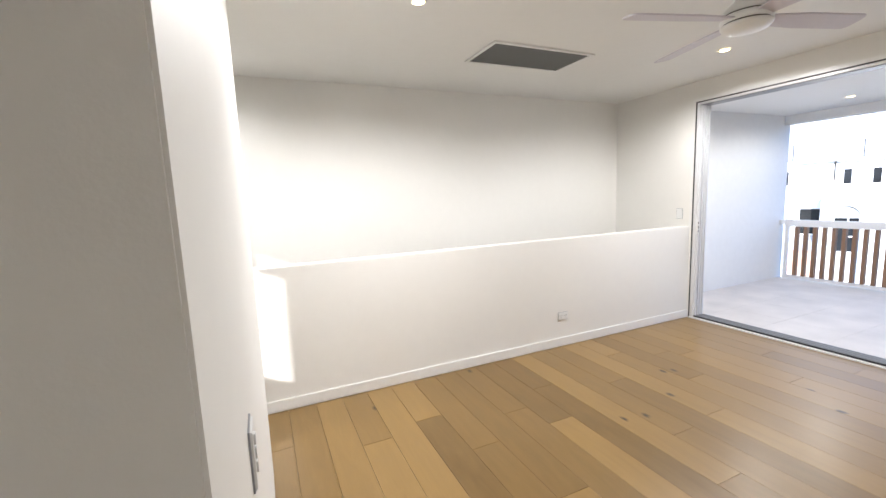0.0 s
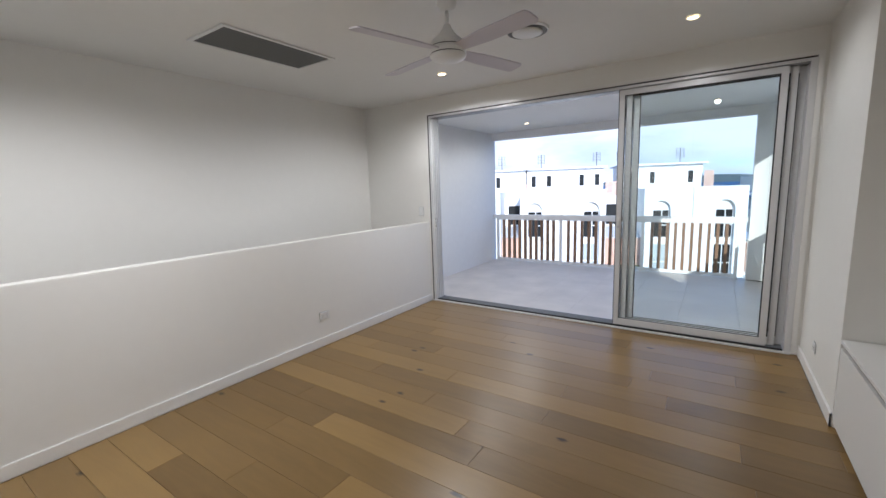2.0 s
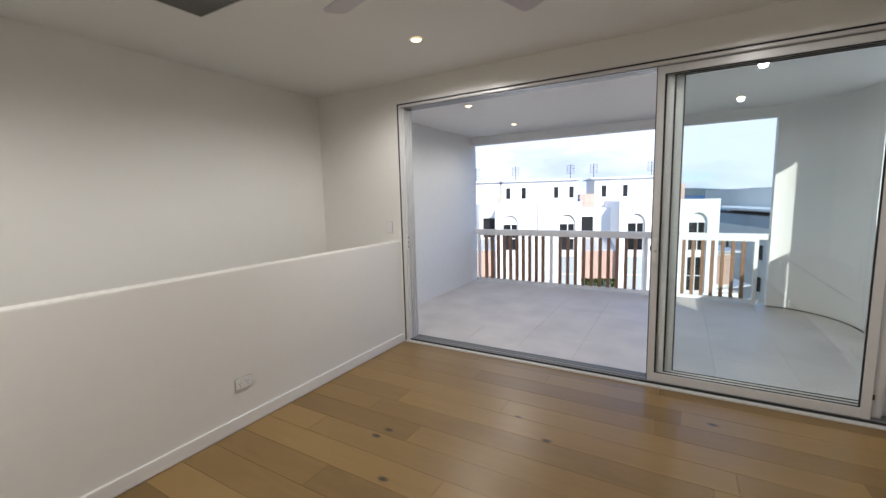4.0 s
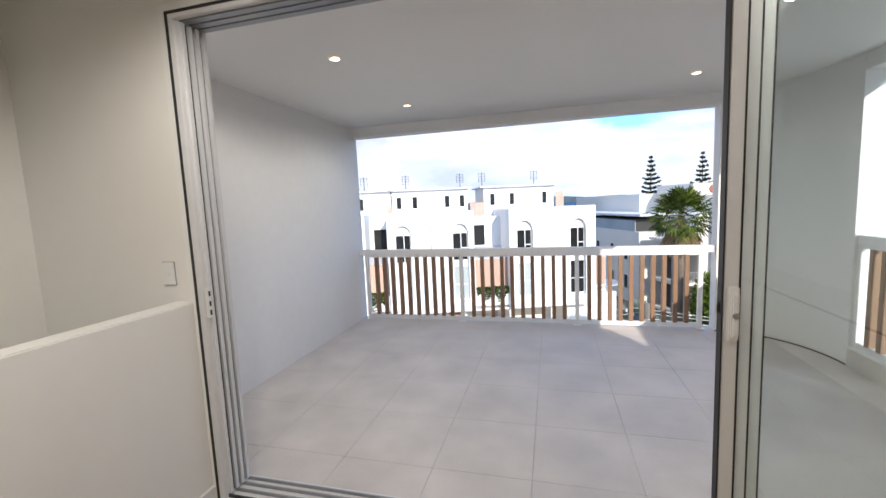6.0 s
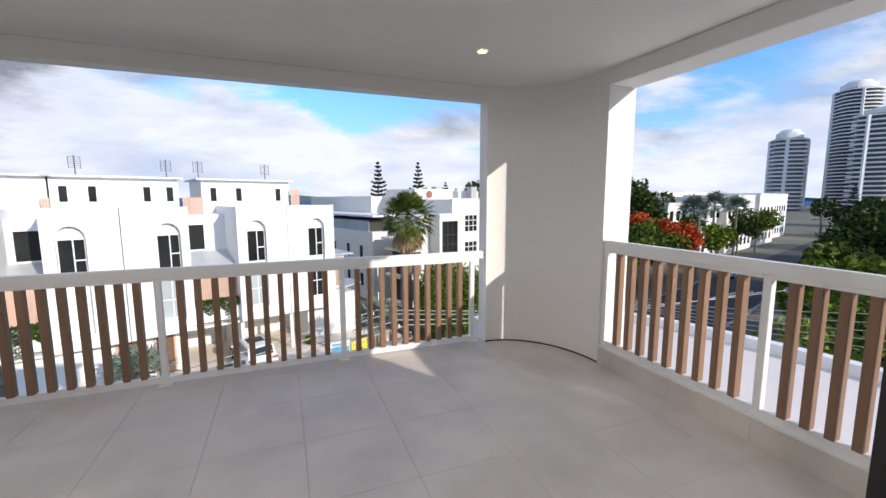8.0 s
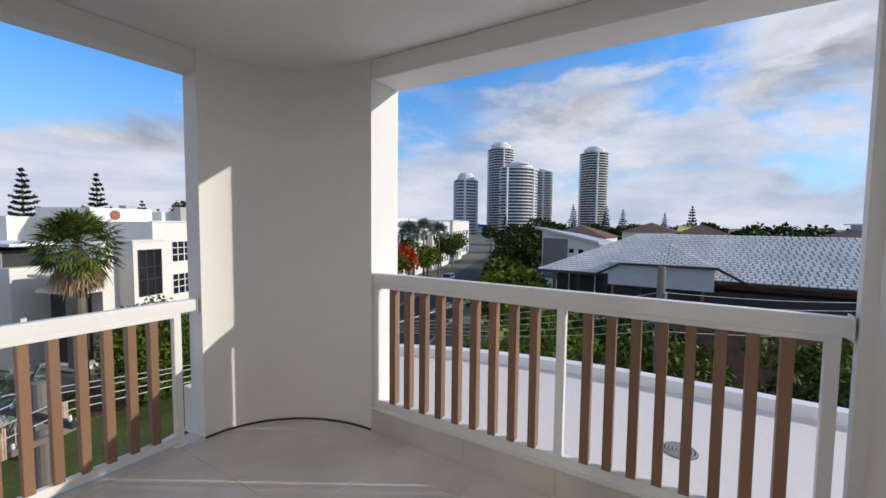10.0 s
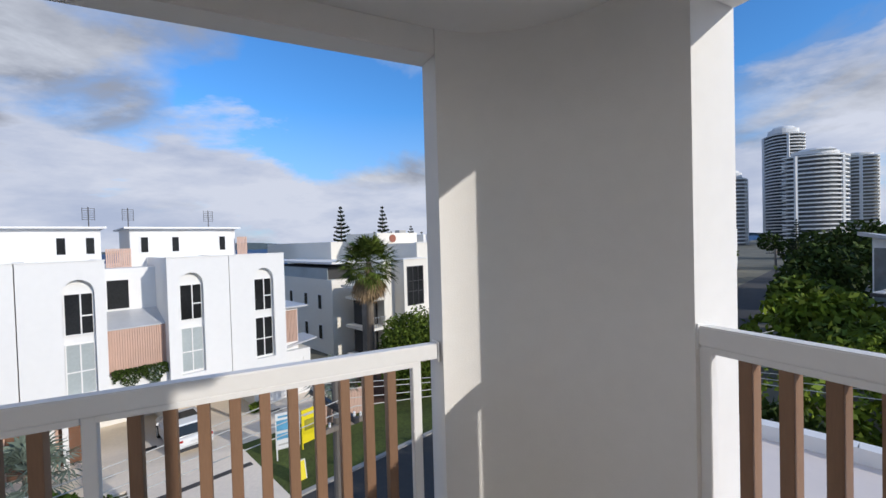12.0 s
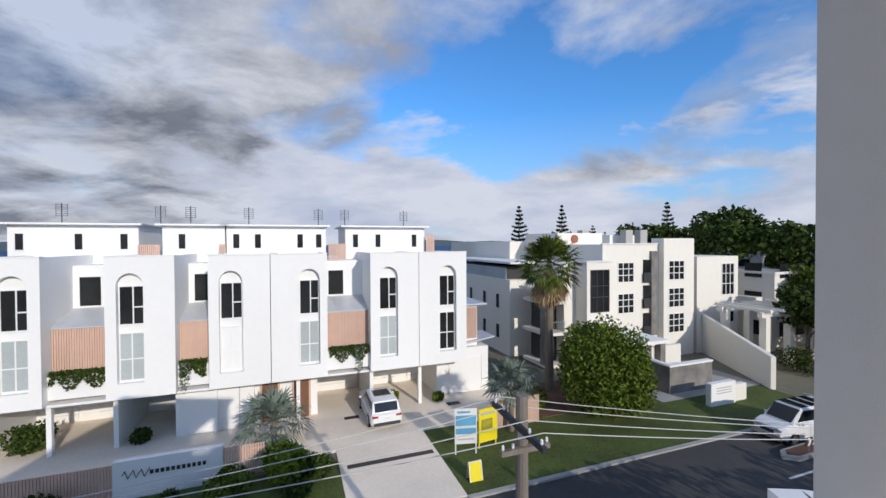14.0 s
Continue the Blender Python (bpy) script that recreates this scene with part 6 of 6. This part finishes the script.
for u, v, w, d, h, mat in ((70, 26, 9, 9, 9.6, CREAM), (82, 25, 11, 9, 10.6, HOUSE), (98, 24, 12, 10, 11.0, HOUSE), (62, 30, 8, 8, 8.4, CREAM), (114, 24, 14, 10, 11.4, CREAM), (76, 38, 16, 10, 11.0, HOUSE), (100, 40, 20, 10, 11.8, HOUSE), (134, 26, 18, 14, 11.5, HOUSE), (90, 23.5, 6, 5, 8.0, CREAM), (49, 29, 9, 8, 7.4, CREAM), (58, 36, 12, 8, 9.4, HOUSE), (150, 30, 20, 14, 11.0, CREAM), (120, 42, 22, 12, 12.0, HOUSE)):
    b = thing("street_house", street(u, v), "pale flat-roofed house along the street", "house", "houses along the street")
    boxpart("wall", (0, w, 0, d, -0.1, h), mat, b)
    boxpart("parapet", (-0.15, w + 0.15, -0.15, d, h, h + 0.25), TRIM, b)
    for j in range(3):
        for k in range(max(2, int(w / 3))):
            x = 0.8 + k * (w - 1.2) / max(2, int(w / 3))
            boxpart("window", (x, x + 1.3, -0.05, 0.0, 1.0 + j * 3.0, 2.5 + j * 3.0), PANE, b)
        for k in range(2):
            boxpart("window", (-0.05, 0.0, 1.2 + k * 3.6, 2.9 + k * 3.6, 1.0 + j * 3.0, 2.5 + j * 3.0), PANE, b)
    boxpart("balcony", (-1.2, 0.0, 1.0, d - 1, h - 3.4, h - 2.4), mat, b)
for x, y, h, sd in ((150, 22, 14, 11), (165, 30, 16, 12), (128, 2, 14, 13), (172, 44, 17, 14), (140, 60, 12, 15), (190, 12, 14, 16)):
    norfolk_pine(pose(x, y, G), h + 2, sd)
for k, (x0, y0, w) in enumerate(((130, 8, 30), (128, -10, 26), (150, 45, 30), (160, -30, 40), (200, 70, 50), (190, 20, 40))):
    t = thing("far_trees", pose(x0, y0, G), "belt of dark trees between the far houses", "trees", "far tree belts")
    leaves(t, "crowns", crown_points([(0, -w / 2 + w * j / 7, 5.5 + 2.0 * math.sin(j * 2.2 + k), 4.2, 0.9) for j in range(8)], 2600, k + 90), 0.85, LEAF_DARK, k + 3)
b = thing("site_shelter", pose(121, 1, G), "yellow sloping awning beyond the roofs", "awning")
boxpart("post", (0, 0.3, 0, 0.3, 0, 9.2), STEEL, b)
bm = bmesh.new(); prism(bm, [(-2, 9.0), (7, 10.6), (7, 10.8), (-2, 9.2)], -4, 2, UP @ pose(0, 0, 0))
part("canopy", bm, YELLOW, b, "yellow canopy")


def tower_block(x, y, height, rx, ry, floors, turn, dome, dark, label):
    """A high-rise of pale balcony rings over dark glass, with a stepped cap."""
    t = thing("tower_block", pose(x, y, G, 0, 0, turn), label, "tower", "high-rise towers")
    n = 28

    def oval(s):
        out = []
        for k in range(n):
            a = k / n * math.tau
            q = 1 + 0.05 * math.cos(4 * a)
            out.append((rx * s * q * math.cos(a), ry * s * q * math.sin(a)))
        return out
    bm = bmesh.new()
    prism(bm, oval(0.88), 0, height)
    part("glass_core", bm, material("tower_glass", dark, 0.35, spread=0.3, scale=0.3), t, "dark glazed core")
    step = height / floors
    bal = material("tower_balcony_white", (0.82, 0.82, 0.80), 0.8, spread=0.08, scale=0.2)
    for k in range(floors):
        bm = bmesh.new()
        prism(bm, oval(1.0), k * step + step * 0.50, k * step + step * (0.78 if dark[0] < 0.05 else 0.84))
        part("balcony_ring", bm, bal, t)
    for k in range(4):
        a = k / 4 * math.tau + 0.5
        bm = bmesh.new()
        box(bm, rx * 0.97 * math.cos(a) - 0.9, rx * 0.97 * math.cos(a) + 0.9, ry * 0.97 * math.sin(a) - 0.9, ry * 0.97 * math.sin(a) + 0.9, 0, height - 1)
        part("rib", bm, bal, t, "pale vertical rib")
    bm = bmesh.new()
    prism(bm, oval(0.72), height, height + dome * 0.55)
    part("cap", bm, bal, t)
    bm = bmesh.new()
    lathe(bm, [(rx * 0.55, height + dome * 0.55), (rx * 0.45, height + dome * 0.85), (rx * 0.2, height + dome)], 20)
    part("crown", bm, bal, t)


tower_block(390, 214, 58, 14, 12, 18, 0, 8, (0.12, 0.12, 0.12), "pale round residential tower")
tower_block(478, 213, 104, 18, 16, 34, 10, 9, (0.02, 0.022, 0.025), "tall dark residential tower with white balcony bands")
tower_block(413, 163, 70, 23, 14, 21, -30, 6, (0.06, 0.065, 0.07), "broad pale residential tower")
tower_block(508, 170, 77, 14, 14, 25, 0, 4, (0.16, 0.15, 0.12), "slender cream residential tower block")
tower_block(490, 181, 79, 9, 12, 25, 0, 3, (0.12, 0.12, 0.11), "slender pale residential tower block")
tower_block(513, 108, 96, 18, 16, 33, 0, 8, (0.02, 0.022, 0.025), "tall dark residential tower with white balcony bands")


def far_shore():
    """Low wooded land on the far side of the water."""
    rng = random.Random(4)
    bm = bmesh.new()
    n = 90
    lo, hi = [], []
    for k in range(n + 1):
        a = radians(-62 + 124 * k / n)
        x, y = 1500 * math.sin(a) + 300, 1500 * math.cos(a)
        h = 12 + 7 * math.sin(k * 0.21) + 3 * math.sin(k * 0.9) + rng.random() * 2
        lo.append(bm.verts.new((x, y, G - 2))); hi.append(bm.verts.new((x, y, G + h)))
    for k in range(n):
        bm.faces.new((lo[k], lo[k + 1], hi[k + 1], hi[k]))
    tagged(mesh_object("backdrop", bm, material("distant_woods", (0.07, 0.10, 0.12), 1.0, spread=0.3, scale=0.01)), "low wooded shore across the water", kind="structure")


far_shore()

# ---- floor pieces ----
def floor_boards():
    """Oak boards running along the door wall; alike boards share one mesh."""
    floor = bpy.data.objects["floor"]
    w, gap = 0.195, 0.0014
    meshes = {}

    def board(length):
        key = round(length, 2)
        if key not in meshes:
            bm = bmesh.new()
            box(bm, 0, key - gap, 0, w - gap, -0.02, 0.0)
            top = [e for e in bm.edges if all(v.co.z > -0.01 for v in e.verts)]
            bmesh.ops.bevel(bm, geom=top, offset=0.0012, segments=1, affect="EDGES")
            bmesh.ops.recalc_face_normals(bm, faces=bm.faces)
            me = bpy.data.meshes.new("oak_board")
            bm.to_mesh(me); bm.free()
            me.materials.append(OAK)
            meshes[key] = me
        return meshes[key]

    rng = random.Random(5)
    y, row = -0.145, 0
    starts = {6: 0.59, 11: 1.5, 12: 1.89, 14: 1.04}
    while y > -7.6:
        x = 0.014
        end = RX - 0.012 if y > -1.2 else RX + 0.5
        first = (0.7, 1.5, 1.05, 0.4, 1.25)[row % 5] + rng.choice((0, 0.1, 0.2))
        first = starts.get(row, first)
        while x < end - 0.05:
            l = min(first, end - x)
            if end - x - l < 0.25:
                l = end - x
            ob = new("oak_board", board(l))
            ob.location = (x, y, 0)
            ob.parent = floor
            x += round(l, 2)
            first = rng.choice((1.9, 1.9, 1.5, 2.1))
        y -= w
        row += 1


def balcony_tiles():
    slab = bpy.data.objects["balcony_slab"]
    p, gap = 0.622, 0.0018
    meshes = {}

    def tile(a, b):
        key = (round(a, 3), round(b, 3))
        if key not in meshes:
            bm = bmesh.new()
            box(bm, gap / 2, key[0] - gap / 2, gap / 2, key[1] - gap / 2, -0.011, 0.0)
            top = [e for e in bm.edges if all(v.co.z > -0.005 for v in e.verts)]
            bmesh.ops.bevel(bm, geom=top, offset=0.001, segments=1, affect="EDGES")
            bmesh.ops.recalc_face_normals(bm, faces=bm.faces)
            me = bpy.data.meshes.new("tile")
            bm.to_mesh(me); bm.free()
            me.materials.append(TILE)
            meshes[key] = me
        return meshes[key]

    xs = [2.225 + p * k for k in range(-6, 5)]
    ys = [0.70 + p * k for k in range(-1, 7)]
    for x in xs:
        for y in ys:
            a, b = max(x, -1.04), min(x + p, 4.395)
            c, d = max(y, 0.19), min(y + p, 4.03)
            if b - a > 0.02 and d - c > 0.02:
                ob = new("tile", tile(b - a, d - c))
                ob.location = (a, c, ZB)
                ob.parent = slab
    kerb = bpy.data.objects["kerb_side"]
    y = 0.22
    while y < 2.9:
        e = min(y + p, 2.9)
        bm = bmesh.new()
        box(bm, 4.394, 4.405, y + 0.0015, e - 0.0015, ZB, -0.004)
        ob = part("tile", bm, TILE, kerb)
        y = e


floor_boards()
balcony_tiles()
